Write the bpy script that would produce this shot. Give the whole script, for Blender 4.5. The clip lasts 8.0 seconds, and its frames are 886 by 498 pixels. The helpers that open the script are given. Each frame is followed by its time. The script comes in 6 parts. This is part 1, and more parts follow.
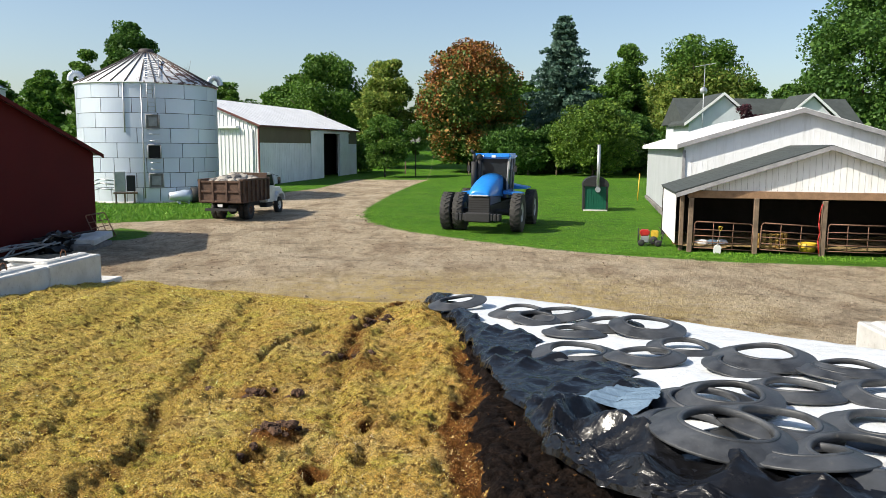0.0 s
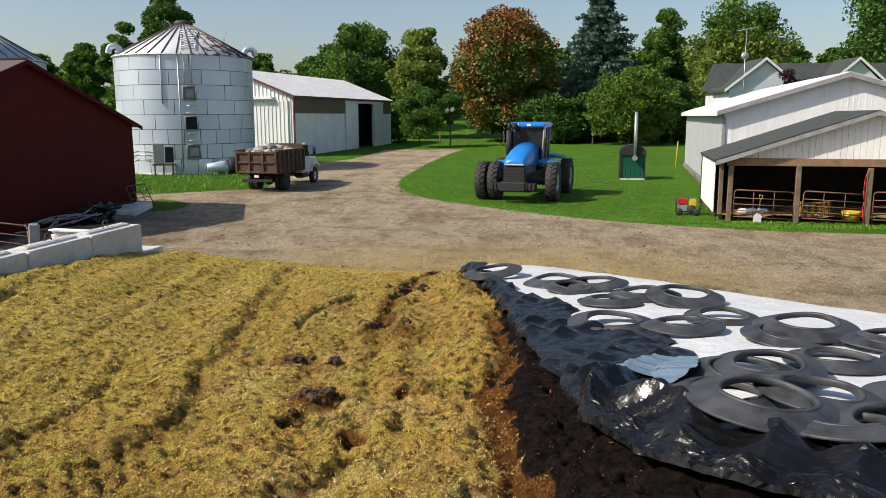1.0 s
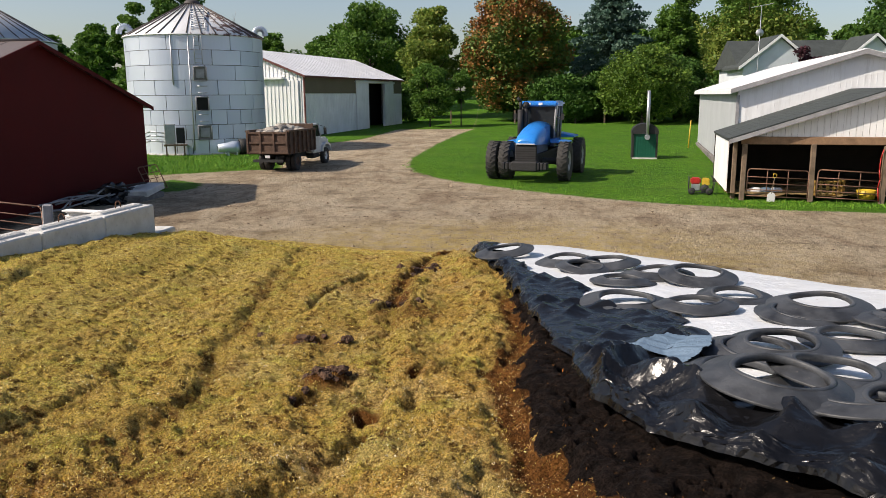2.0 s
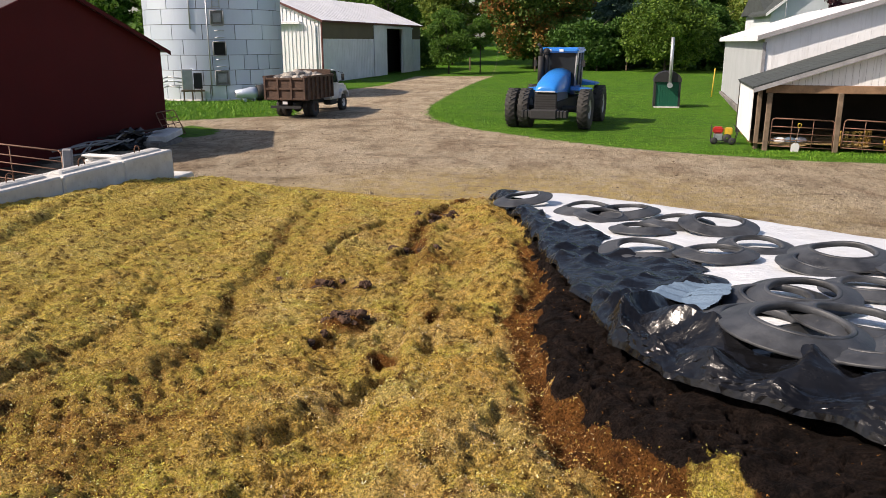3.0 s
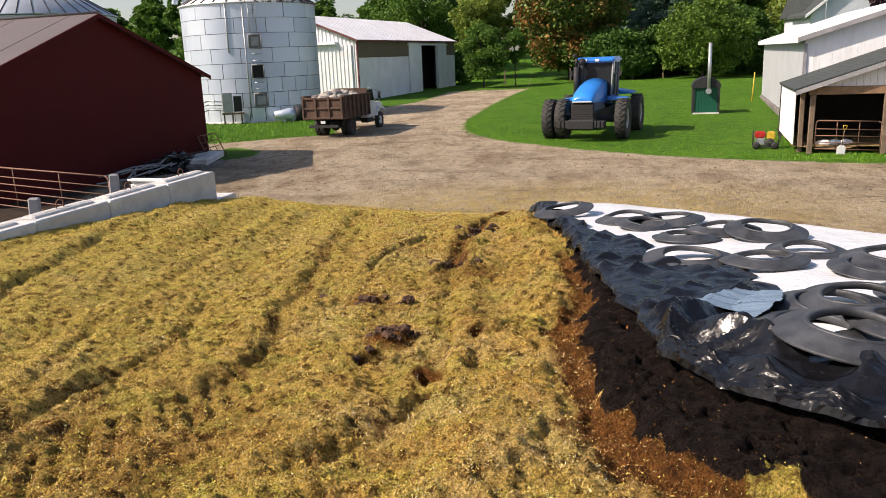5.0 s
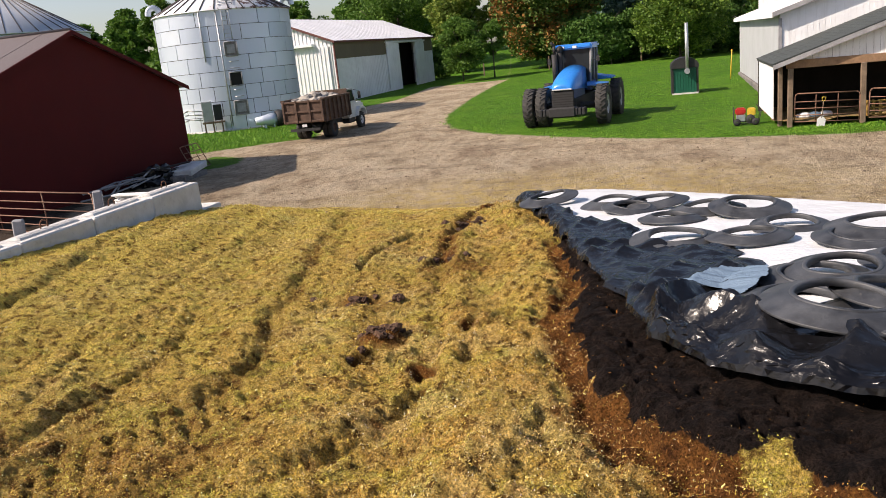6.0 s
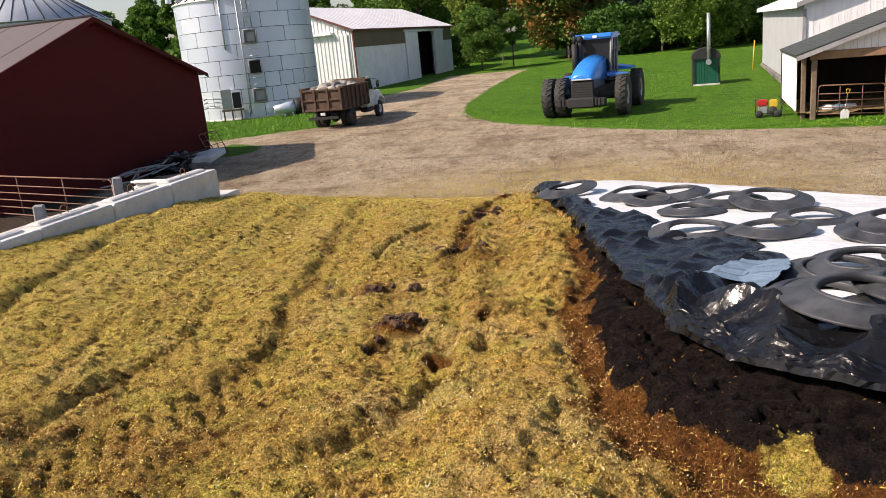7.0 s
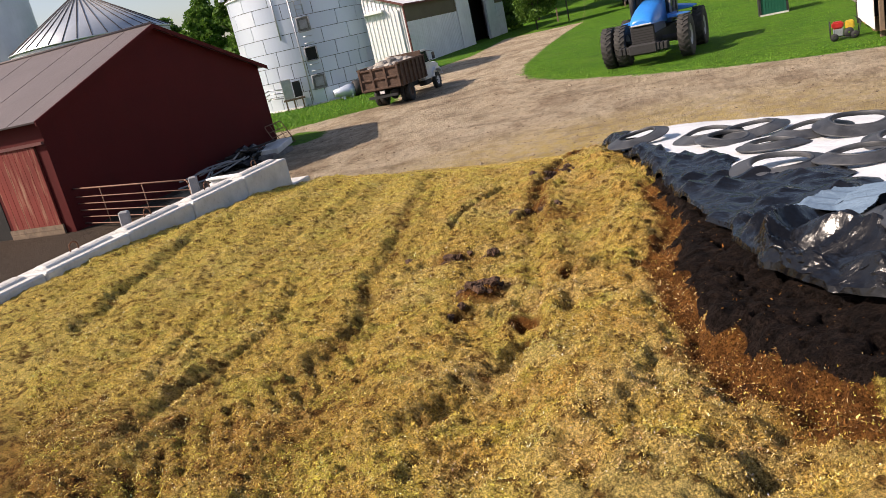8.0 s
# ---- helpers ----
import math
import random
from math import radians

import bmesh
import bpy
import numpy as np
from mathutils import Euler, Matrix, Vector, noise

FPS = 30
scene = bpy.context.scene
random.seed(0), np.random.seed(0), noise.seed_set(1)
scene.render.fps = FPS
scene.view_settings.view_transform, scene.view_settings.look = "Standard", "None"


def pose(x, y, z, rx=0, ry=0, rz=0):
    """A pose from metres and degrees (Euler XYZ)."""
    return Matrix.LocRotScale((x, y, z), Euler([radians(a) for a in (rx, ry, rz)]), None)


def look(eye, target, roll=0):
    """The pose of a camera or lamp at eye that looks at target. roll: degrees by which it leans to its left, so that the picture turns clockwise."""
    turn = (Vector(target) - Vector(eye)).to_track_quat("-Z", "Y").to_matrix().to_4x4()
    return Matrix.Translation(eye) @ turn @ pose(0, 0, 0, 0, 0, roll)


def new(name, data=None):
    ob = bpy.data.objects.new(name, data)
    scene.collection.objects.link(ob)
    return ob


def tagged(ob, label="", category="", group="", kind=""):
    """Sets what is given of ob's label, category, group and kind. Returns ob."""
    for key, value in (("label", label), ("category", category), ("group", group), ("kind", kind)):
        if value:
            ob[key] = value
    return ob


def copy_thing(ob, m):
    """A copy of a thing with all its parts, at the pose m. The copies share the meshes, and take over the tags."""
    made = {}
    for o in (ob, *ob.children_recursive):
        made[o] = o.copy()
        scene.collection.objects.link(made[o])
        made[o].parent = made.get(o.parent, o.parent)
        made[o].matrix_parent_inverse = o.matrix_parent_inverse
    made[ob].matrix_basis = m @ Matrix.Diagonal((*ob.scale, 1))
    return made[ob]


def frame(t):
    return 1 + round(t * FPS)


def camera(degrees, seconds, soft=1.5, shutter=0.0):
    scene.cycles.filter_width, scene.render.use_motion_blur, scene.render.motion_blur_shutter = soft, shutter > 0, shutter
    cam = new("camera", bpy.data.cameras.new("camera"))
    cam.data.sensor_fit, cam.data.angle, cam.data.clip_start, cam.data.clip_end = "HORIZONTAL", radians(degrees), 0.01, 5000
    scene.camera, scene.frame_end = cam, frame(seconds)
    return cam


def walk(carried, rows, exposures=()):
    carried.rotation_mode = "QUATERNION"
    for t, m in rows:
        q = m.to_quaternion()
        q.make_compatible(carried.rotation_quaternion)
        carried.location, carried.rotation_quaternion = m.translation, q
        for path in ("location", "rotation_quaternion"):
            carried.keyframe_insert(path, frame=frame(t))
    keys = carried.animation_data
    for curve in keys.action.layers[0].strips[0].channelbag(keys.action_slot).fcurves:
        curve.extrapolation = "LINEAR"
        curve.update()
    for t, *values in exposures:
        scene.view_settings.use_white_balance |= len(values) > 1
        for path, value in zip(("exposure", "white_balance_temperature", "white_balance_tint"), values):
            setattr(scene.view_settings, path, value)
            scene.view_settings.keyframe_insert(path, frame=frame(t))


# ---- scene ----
cam = camera(59.26, 8.0, soft=0.5)
PATH = [
    (0.0, 0, 0, 4.200, 0.0, -7.462, -0.359), (0.5, .005, .007, 4.172, .249, -8.905, .839),
    (1.0, -.005, .011, 4.182, 2.509, -9.663, .144), (2.5, -.019, .030, 4.152, 3.562, -12.952, .268),
    (3.0, -.029, .038, 4.135, 4.639, -14.852, .117), (3.5, -.048, .047, 4.135, 6.595, -13.029, .679),
    (4.0, -.065, .055, 4.128, 7.248, -12.923, .586), (4.5, -.068, .058, 4.121, 7.405, -13.374, .806),
    (6.0, -.019, .050, 4.124, 5.528, -14.177, 5.610), (6.5, -.032, .063, 4.118, 6.027, -14.497, 5.186),
    (7.0, -.027, .080, 4.114, 6.882, -14.793, 5.279), (7.5, -.028, .103, 4.104, 6.273, -16.822, 6.523),
    (8.0, -.066, .117, 4.068, 10.561, -16.476, 12.346)]


def cam_pose(x, y, z, yaw, pitch, roll):
    """Camera axes from yaw, roll about the heading and pitch, in degrees."""
    m = Matrix.Rotation(radians(yaw), 4, "Z") @ Matrix.Rotation(radians(roll), 4, "Y") @ Matrix.Rotation(radians(90 + pitch), 4, "X")
    return Matrix.Translation((x, y, z)) @ m


walk(cam, [(r[0], cam_pose(*r[1:])) for r in PATH],
     [(0.0, .48, 6230, 9), (0.5, .17, 6330, 10), (1.0, .14, 6380, 12), (2.5, .17, 6550, 16), (3.5, .38, 6650, 19), (4.0, .40, 6650, 19), (6.0, .41, 6650, 19), (8.0, .41, 6730, 20)])

# ---- light: a clear late-summer day, sun from the left ----
SUN_TO = Vector((-0.72, -0.27, 0.65)).normalized()
world = bpy.data.worlds.new("sky")
scene.world = world
world.use_nodes = True
wn = world.node_tree.nodes
sky = wn.new("ShaderNodeTexSky")
sky.sky_type, sky.sun_disc = "NISHITA", False
sky.sun_elevation = math.asin(SUN_TO.z)
sky.sun_rotation = math.atan2(SUN_TO.x, SUN_TO.y)
sky.air_density, sky.dust_density, sky.ozone_density = 1.0, 1.6, 0.6
world.node_tree.links.new(sky.outputs[0], wn["Background"].inputs[0])
wn["Background"].inputs[1].default_value = 0.110
sun = new("sun", bpy.data.lights.new("sun", "SUN"))
sun.data.energy, sun.data.angle, sun.data.color = 5.0, radians(0.53), (1.0, 0.90, 0.74)
sun.matrix_world = look(SUN_TO * 300, (0, 0, 0))


# ---- materials ----
class Mat:
    """A node material with short calls for textures and mixes."""

    def __init__(self, name, rough=0.8, metal=0.0, spec=0.5):
        self.m = bpy.data.materials.new(name)
        self.m.use_nodes = True
        self.n, self.l = self.m.node_tree.nodes, self.m.node_tree.links
        self.b = self.n["Principled BSDF"]
        self.b.inputs["Roughness"].default_value = rough
        self.b.inputs["Metallic"].default_value = metal
        self.b.inputs["Specular IOR Level"].default_value = spec
        self.tc = self.n.new("ShaderNodeTexCoord")

    def put(self, socket, v):
        if isinstance(v, (int, float)):
            socket.default_value = v
        elif isinstance(v, tuple):
            socket.default_value = (*v, 1.0) if len(v) == 3 and len(socket.default_value) == 4 else v
        else:
            self.l.new(v, socket)

    def noise(self, scale, detail=4, rough=0.6, stretch=None, space="Object", dist=0.0):
        t = self.n.new("ShaderNodeTexNoise")
        t.inputs["Scale"].default_value, t.inputs["Detail"].default_value = scale, detail
        t.inputs["Roughness"].default_value, t.inputs["Distortion"].default_value = rough, dist
        src = self.n.new("ShaderNodeNewGeometry").outputs["Position"] if space == "World" else self.tc.outputs["Object"]
        if stretch:
            mp = self.n.new("ShaderNodeMapping")
            mp.inputs["Scale"].default_value = stretch
            self.l.new(src, mp.inputs[0])
            src = mp.outputs[0]
        self.l.new(src, t.inputs[0])
        return t.outputs[0]

    def voronoi(self, scale, feature="F1", space="Object", out=0):
        t = self.n.new("ShaderNodeTexVoronoi")
        t.feature = feature
        t.inputs["Scale"].default_value = scale
        src = self.n.new("ShaderNodeNewGeometry").outputs["Position"] if space == "World" else self.tc.outputs["Object"]
        self.l.new(src, t.inputs[0])
        return t.outputs[out]

    def attr(self, name):
        t = self.n.new("ShaderNodeAttribute")
        t.attribute_name = name
        return t.outputs["Fac"]

    def rand(self, island=False):
        if island:
            return self.n.new("ShaderNodeNewGeometry").outputs["Random Per Island"]
        return self.n.new("ShaderNodeObjectInfo").outputs["Random"]

    def ramp(self, fac, *stops):
        t = self.n.new("ShaderNodeValToRGB")
        e = t.color_ramp.elements
        while len(e) < len(stops):
            e.new(0.5)
        for s, (p, c) in zip(e, stops):
            s.position = p
            s.color = (*c, 1) if isinstance(c, tuple) else (c, c, c, 1)
        self.put(t.inputs[0], fac)
        return t.outputs[0]

    def mix(self, fac, a, b, mode="MIX"):
        t = self.n.new("ShaderNodeMix")
        t.data_type, t.blend_type = "RGBA", mode
        self.put(t.inputs[0], fac), self.put(t.inputs[6], a), self.put(t.inputs[7], b)
        return t.outputs[2]

    def math(self, op, a, b=0.0, clamp=False):
        t = self.n.new("ShaderNodeMath")
        t.operation, t.use_clamp = op, clamp
        self.put(t.inputs[0], a), self.put(t.inputs[1], b)
        return t.outputs[0]

    def sep(self, axis, space="Object"):
        t = self.n.new("ShaderNodeSeparateXYZ")
        src = self.n.new("ShaderNodeNewGeometry").outputs["Position"] if space == "World" else self.tc.outputs["Object"]
        self.l.new(src, t.inputs[0])
        return t.outputs[axis]

    def done(self, color, rough=None, bump=None, height=0.01, strength=1.0):
        self.put(self.b.inputs["Base Color"], color)
        if rough is not None:
            self.put(self.b.inputs["Roughness"], rough)
        if bump is not None:
            t = self.n.new("ShaderNodeBump")
            t.inputs["Distance"].default_value, t.inputs["Strength"].default_value = height, strength
            self.l.new(bump, t.inputs["Height"])
            self.l.new(t.outputs[0], self.b.inputs["Normal"])
        return self.m


def plain(name, color, rough=0.7, metal=0.0, vary=0.25, scale=3.0, bump=0.003, fine=40.0):
    """A surface of one colour with stains and grain at two scales."""
    k = Mat(name, rough, metal)
    a = k.noise(scale, 5, 0.65)
    b = k.noise(fine, 3, 0.6)
    dark = tuple(c * (1 - vary) for c in color)
    light = tuple(min(1, c * (1 + 0.5 * vary)) for c in color)
    col = k.mix(k.ramp(a, (0.3, 0.0), (0.7, 1.0)), dark, light)
    col = k.mix(0.35, col, k.ramp(b, (0.3, 0.35), (0.7, 1.0)), "MULTIPLY")
    return k.done(col, k.math("ADD", k.math("MULTIPLY", b, 0.2), rough - 0.1), b, bump)


# ---- mesh helpers ----
def bx(bm, x0, y0, z0, x1, y1, z1, m=None):
    """A box between two corners."""
    vs = [bm.verts.new(v) for v in ((x0, y0, z0), (x1, y0, z0), (x1, y1, z0), (x0, y1, z0), (x0, y0, z1), (x1, y0, z1), (x1, y1, z1), (x0, y1, z1))]
    if m is not None:
        for v in vs:
            v.co = m @ v.co
    for f in ((0, 3, 2, 1), (4, 5, 6, 7), (0, 1, 5, 4), (1, 2, 6, 5), (2, 3, 7, 6), (3, 0, 4, 7)):
        bm.faces.new([vs[i] for i in f])
    return vs


def bar(bm, a, b, r0, r1=None, seg=8, cap=True):
    """A round bar or cone between two points."""
    a, b = Vector(a), Vector(b)
    r1 = r0 if r1 is None else r1
    q = (b - a).to_track_quat("Z", "Y").to_matrix()
    rings = []
    for p, r in ((a, r0), (b, r1)):
        rings.append([bm.verts.new(p + q @ Vector((r * math.cos(t * 2 * math.pi / seg), r * math.sin(t * 2 * math.pi / seg), 0))) for t in range(seg)])
    for i in range(seg):
        f = bm.faces.new((rings[0][i], rings[0][(i + 1) % seg], rings[1][(i + 1) % seg], rings[1][i]))
        f.smooth = True
    if cap:
        bm.faces.new(rings[0][::-1]), bm.faces.new(rings[1])


def tube(bm, pts, r, seg=8):
    for a, b in zip(pts, pts[1:]):
        bar(bm, a, b, r, r, seg)


def prism(bm, outline, y0, y1, m=None):
    """Extrudes an (x, z) outline from y0 to y1."""
    n = len(outline)
    a = [bm.verts.new((x, y0, z)) for x, z in outline]
    b = [bm.verts.new((x, y1, z)) for x, z in outline]
    bm.faces.new(a), bm.faces.new(b[::-1])
    for i in range(n):
        bm.faces.new((a[(i + 1) % n], a[i], b[i], b[(i + 1) % n]))
    if m is not None:
        for v in a + b:
            v.co = m @ v.co


def lathe(bm, profile, seg=24, axis="Z", m=None, closed=False):
    """Turns an (r, h) profile round an axis."""
    rings = []
    for r, h in profile:
        ring = []
        for i in range(seg):
            t = 2 * math.pi * i / seg
            c, s = r * math.cos(t), r * math.sin(t)
            co = {"Z": (c, s, h), "X": (h, c, s), "Y": (c, h, s)}[axis]
            ring.append(bm.verts.new(m @ Vector(co) if m is not None else co))
        rings.append(ring)
    pairs = list(zip(rings, rings[1:])) + ([(rings[-1], rings[0])] if closed else [])
    for p, q in pairs:
        for i in range(seg):
            f = bm.faces.new((p[i], p[(i + 1) % seg], q[(i + 1) % seg], q[i]))
            f.smooth = True


def bevel(bm, w, seg=1):
    bmesh.ops.bevel(bm, geom=bm.edges[:], offset=w, segments=seg, affect="EDGES", clamp_overlap=True)


def part(name, bm, material, parent=None, label="", m=None, kind=""):
    """Links a bmesh (or mesh) as one mesh object, under a thing or a part."""
    if isinstance(bm, bmesh.types.BMesh):
        bmesh.ops.recalc_face_normals(bm, faces=bm.faces[:])
        me = bpy.data.meshes.new(name)
        bm.to_mesh(me)
        bm.free()
        me.materials.append(material)
    else:
        me = bm
    ob = new(name, me)
    if parent is not None:
        ob.parent = parent
    if m is not None:
        ob.matrix_basis = m
    return tagged(ob, label, kind=kind)


def thing(name, m, label, category, group="", kind=""):
    """An empty at the base of a thing, which holds its parts."""
    ob = new(name)
    ob.empty_display_size = 0.2
    ob.matrix_basis = m
    return tagged(ob, label, category, group, kind)


def B():
    return bmesh.new()


def quads_mesh(name, co, material, per=4, smooth=False):
    """A mesh of loose polygons of the same size from an array of corners."""
    n = len(co) // per
    me = bpy.data.meshes.new(name)
    me.vertices.add(n * per)
    me.vertices.foreach_set("co", np.ascontiguousarray(co, dtype=np.float32).ravel())
    me.loops.add(n * per)
    me.loops.foreach_set("vertex_index", np.arange(n * per, dtype=np.int32))
    me.polygons.add(n)
    me.polygons.foreach_set("loop_start", np.arange(0, n * per, per, dtype=np.int32))
    me.update(calc_edges=True)
    me.materials.append(material)
    return me


def grid_mesh(name, xs, ys, zfun, material, attrs=(), keep=None, smooth=True):
    """A height field over the plan, with float attributes from functions of x, y."""
    X, Y = np.meshgrid(xs, ys)
    Z = zfun(X, Y)
    nx, ny = len(xs), len(ys)
    co = np.stack([X, Y, Z], -1).reshape(-1, 3)
    i = np.arange(nx * ny).reshape(ny, nx)
    f = np.stack([i[:-1, :-1], i[:-1, 1:], i[1:, 1:], i[1:, :-1]], -1).reshape(-1, 4)
    if keep is not None:
        ok = keep(X, Y).reshape(-1)
        f = f[ok[f].all(1)]
    me = bpy.data.meshes.new(name)
    me.vertices.add(len(co))
    me.vertices.foreach_set("co", co.astype(np.float32).ravel())
    me.loops.add(f.size)
    me.loops.foreach_set("vertex_index", f.astype(np.int32).ravel())
    me.polygons.add(len(f))
    me.polygons.foreach_set("loop_start", np.arange(0, f.size, 4, dtype=np.int32))
    me.polygons.foreach_set("use_smooth", np.ones(len(f), dtype=bool))
    for an, fun in attrs:
        a = me.attributes.new(an, "FLOAT", "POINT")
        a.data.foreach_set("value", fun(X, Y).astype(np.float32).ravel())
    me.update(calc_edges=True)
    me.materials.append(material)
    return me


def smooth(e0, e1, v):
    t = np.clip((v - e0) / (e1 - e0), 0, 1)
    return t * t * (3 - 2 * t)


RNG = np.random.default_rng(7)
TABLE = RNG.random((256, 256))


def vnoise(x, y):
    """Smooth value noise on the plan, 0 to 1, one cell a metre."""
    x, y = np.asarray(x, float), np.asarray(y, float)
    xi, yi = np.floor(x).astype(int), np.floor(y).astype(int)
    u, v = x - xi, y - yi
    u, v = u * u * (3 - 2 * u), v * v * (3 - 2 * v)
    g = lambda i, j: TABLE[i % 256, j % 256]
    return (g(xi, yi) * (1 - u) + g(xi + 1, yi) * u) * (1 - v) + (g(xi, yi + 1) * (1 - u) + g(xi + 1, yi + 1) * u) * v


def fnoise(x, y, octaves=4, gain=0.5):
    s, a, tot = 0, 1, 0
    for o in range(octaves):
        s = s + a * vnoise(x * 2 ** o + 17.3 * o, y * 2 ** o + 9.1 * o)
        tot += a
        a *= gain
    return s / tot


def seg_dist(X, Y, pts):
    """Distance on the plan to a broken line."""
    d = np.full(np.shape(X), 1e9)
    for (ax, ay), (bx_, by_) in zip(pts, pts[1:]):
        dx, dy = bx_ - ax, by_ - ay
        t = np.clip(((X - ax) * dx + (Y - ay) * dy) / (dx * dx + dy * dy), 0, 1)
        d = np.minimum(d, np.hypot(X - ax - t * dx, Y - ay - t * dy))
    return d


def inside(X, Y, poly):
    """True inside a plan polygon."""
    r = np.zeros(np.shape(X), bool)
    for (ax, ay), (bx_, by_) in zip(poly, poly[1:] + poly[:1]):
        if ay == by_:
            continue
        c = ((ay > Y) != (by_ > Y)) & (X < (bx_ - ax) * (Y - ay) / (by_ - ay) + ax)
        r ^= c
    return r


def signed(X, Y, poly):
    """Distance to a plan polygon's edge, positive inside."""
    d = seg_dist(X, Y, poly + poly[:1])
    return np.where(inside(X, Y, poly), d, -d)


# ---- ground ----
def ground_z(X, Y):
    X, Y = np.asarray(X, float), np.asarray(Y, float)
    return 0.012 * np.maximum(0, np.minimum(Y, 105) - 28) + 4.2 * smooth(104, 165, Y) * smooth(-120, -20, X)


def gz(x, y):
    return float(ground_z(x, y))


LAWN = [(-1.6, 84), (-2.7, 76.5), (-3.5, 69), (-4.1, 62.7), (-4.9, 49.9), (-4.6, 45), (-3.9, 42.0), (-2.4, 38.6), (-0.9, 37.0), (1.9, 33.9), (5.3, 31.1), (8.4, 29.7), (11.5, 28.5),
        (24, 26.5), (70, 10), (400, 10), (500, 500), (-30, 500), (-1.6, 140)]
BINSIDE = [(-60, 36), (-24, 39.5), (-17.6, 40.4), (-13.6, 42.6), (-11.8, 43.4), (-12.6, 48), (-12.9, 56), (-13.1, 63.5), (-11.0, 69), (-9.7, 84), (-1.6, 84.2), (-1.6, 140), (-30, 500),
           (-500, 500), (-500, 20), (-60, 20)]
BARNWEEDS = [(-14.9, 33.5), (-13.9, 33.8), (-13.4, 35), (-13.9, 37.0), (-16, 38.5), (-16, 35)]


def grass_mask(X, Y):
    d = np.maximum(signed(X, Y, LAWN), np.maximum(signed(X, Y, BINSIDE), signed(X, Y, BARNWEEDS)))
    return np.clip(0.5 + d / 1.6, 0, 1)


def litter_mask(X, Y):
    """Where trampled silage lies on the yard in front of the heap."""
    d = np.hypot((X - 0.3) / 6.5, (Y - 20) / 5.0)
    return np.clip(1.5 - d, 0, 1)


MUCK = [(-1.5, 18.6), (1.5, 18.4), (3.9, 19.6), (6.0, 19.2), (6.4, 17.6), (7.6, 16.0), (7.4, 14.2), (5.0, 13.6), (2.0, 15.6), (-1.0, 16.2)]


def muck_mask(X, Y):
    """Dark trodden muck round the foot of the heap."""
    return np.clip(0.55 + signed(X, Y, MUCK) / 2.2, 0, 1)


MUDDY = [(-8.4, -6), (-8.4, 18.5), (-9.6, 21), (-12.5, 22.5), (-15.6, 23.5), (-16.5, 28), (-14.2, 34), (-30, 40), (-60, 30), (-60, -6)]


def mud_mask(X, Y):
    return np.clip(0.5 + signed(X, Y, MUDDY) / 2.5, 0, 1)


def ground_surface(X, Y):
    tracks = 0.03 * np.sin((Y + 0.12 * X) * 5.5 + 3 * vnoise(X * .3, Y * .3)) * smooth(34, 30, Y) * smooth(18, 22, Y) * vnoise(X * .4 + 3, Y * 1.2)
    return ground_z(X, Y) + 0.05 * (fnoise(X * .5, Y * .5, 4) - .5) * smooth(60, 30, Y) + tracks


k = Mat("yard and grass", 0.95, spec=0.2)
w1, w2, w3 = k.noise(0.35, 5, 0.6, space="World"), k.noise(3.0, 6, 0.7, space="World"), k.noise(60, 3, 0.7, space="World")
rut = k.noise(0.8, 8, 0.72, stretch=(0.35, 0.8, 1), space="World", dist=0.4)
clod = k.noise(9, 8, 0.78, space="World")
lane = k.noise(0.55, 9, 0.72, stretch=(1.0, 0.55, 1), space="World", dist=0.8)
tread = k.noise(2.0, 7, 0.72, stretch=(1.2, 0.6, 1), space="World", dist=1.0)
dirt = k.ramp(w1, (0.25, (0.48, 0.375, 0.25)), (0.55, (0.67, 0.54, 0.37)), (0.8, (0.76, 0.64, 0.46)))
dirt = k.mix(k.ramp(lane, (0.50, 0.0), (0.64, 0.7)), dirt, (0.30, 0.205, 0.13))
dirt = k.mix(k.ramp(lane, (0.36, 0.7), (0.50, 0.0)), dirt, (0.74, 0.62, 0.45))
dirt = k.mix(k.ramp(rut, (0.54, 0.0), (0.70, 0.75)), dirt, (0.15, 0.105, 0.07))
dirt = k.mix(0.55, dirt, k.ramp(tread, (0.34, 0.40), (0.52, 1.1)), "MULTIPLY")
dirt = k.mix(0.45, dirt, k.ramp(w2, (0.25, 0.35), (0.65, 1.0)), "MULTIPLY")
dirt = k.mix(0.7, dirt, k.ramp(clod, (0.36, 0.25), (0.48, 1.1)), "MULTIPLY")
dirt = k.mix(k.ramp(clod, (0.64, 0.0), (0.70, 0.7)), dirt, (0.62, 0.54, 0.42))
dirt = k.mix(0.45, dirt, k.ramp(w3, (0.3, 0.35), (0.75, 1.0)), "MULTIPLY")
muckm = k.ramp(k.math("ADD", k.attr("muck"), k.math("MULTIPLY", k.math("SUBTRACT", tread, 0.5), 1.3)), (0.42, 0.0), (0.66, 0.9))
dirt = k.mix(muckm, dirt, k.mix(clod, (0.035, 0.022, 0.013), (0.19, 0.125, 0.07)))
lit = k.math("MULTIPLY", k.attr("litter"), k.ramp(k.noise(2.2, 6, 0.75, space="World"), (0.35, 0.0), (0.6, 1.0)))
dirt = k.mix(lit, dirt, k.mix(w3, (0.40, 0.27, 0.075), (0.66, 0.52, 0.20)))
mudm = k.ramp(k.math("ADD", k.attr("mud"), k.math("MULTIPLY", k.math("SUBTRACT", w2, 0.5), 0.8)), (0.4, 0.0), (0.6, 1.0))
dirt = k.mix(mudm, dirt, k.mix(clod, (0.03, 0.021, 0.015), (0.11, 0.08, 0.055)))
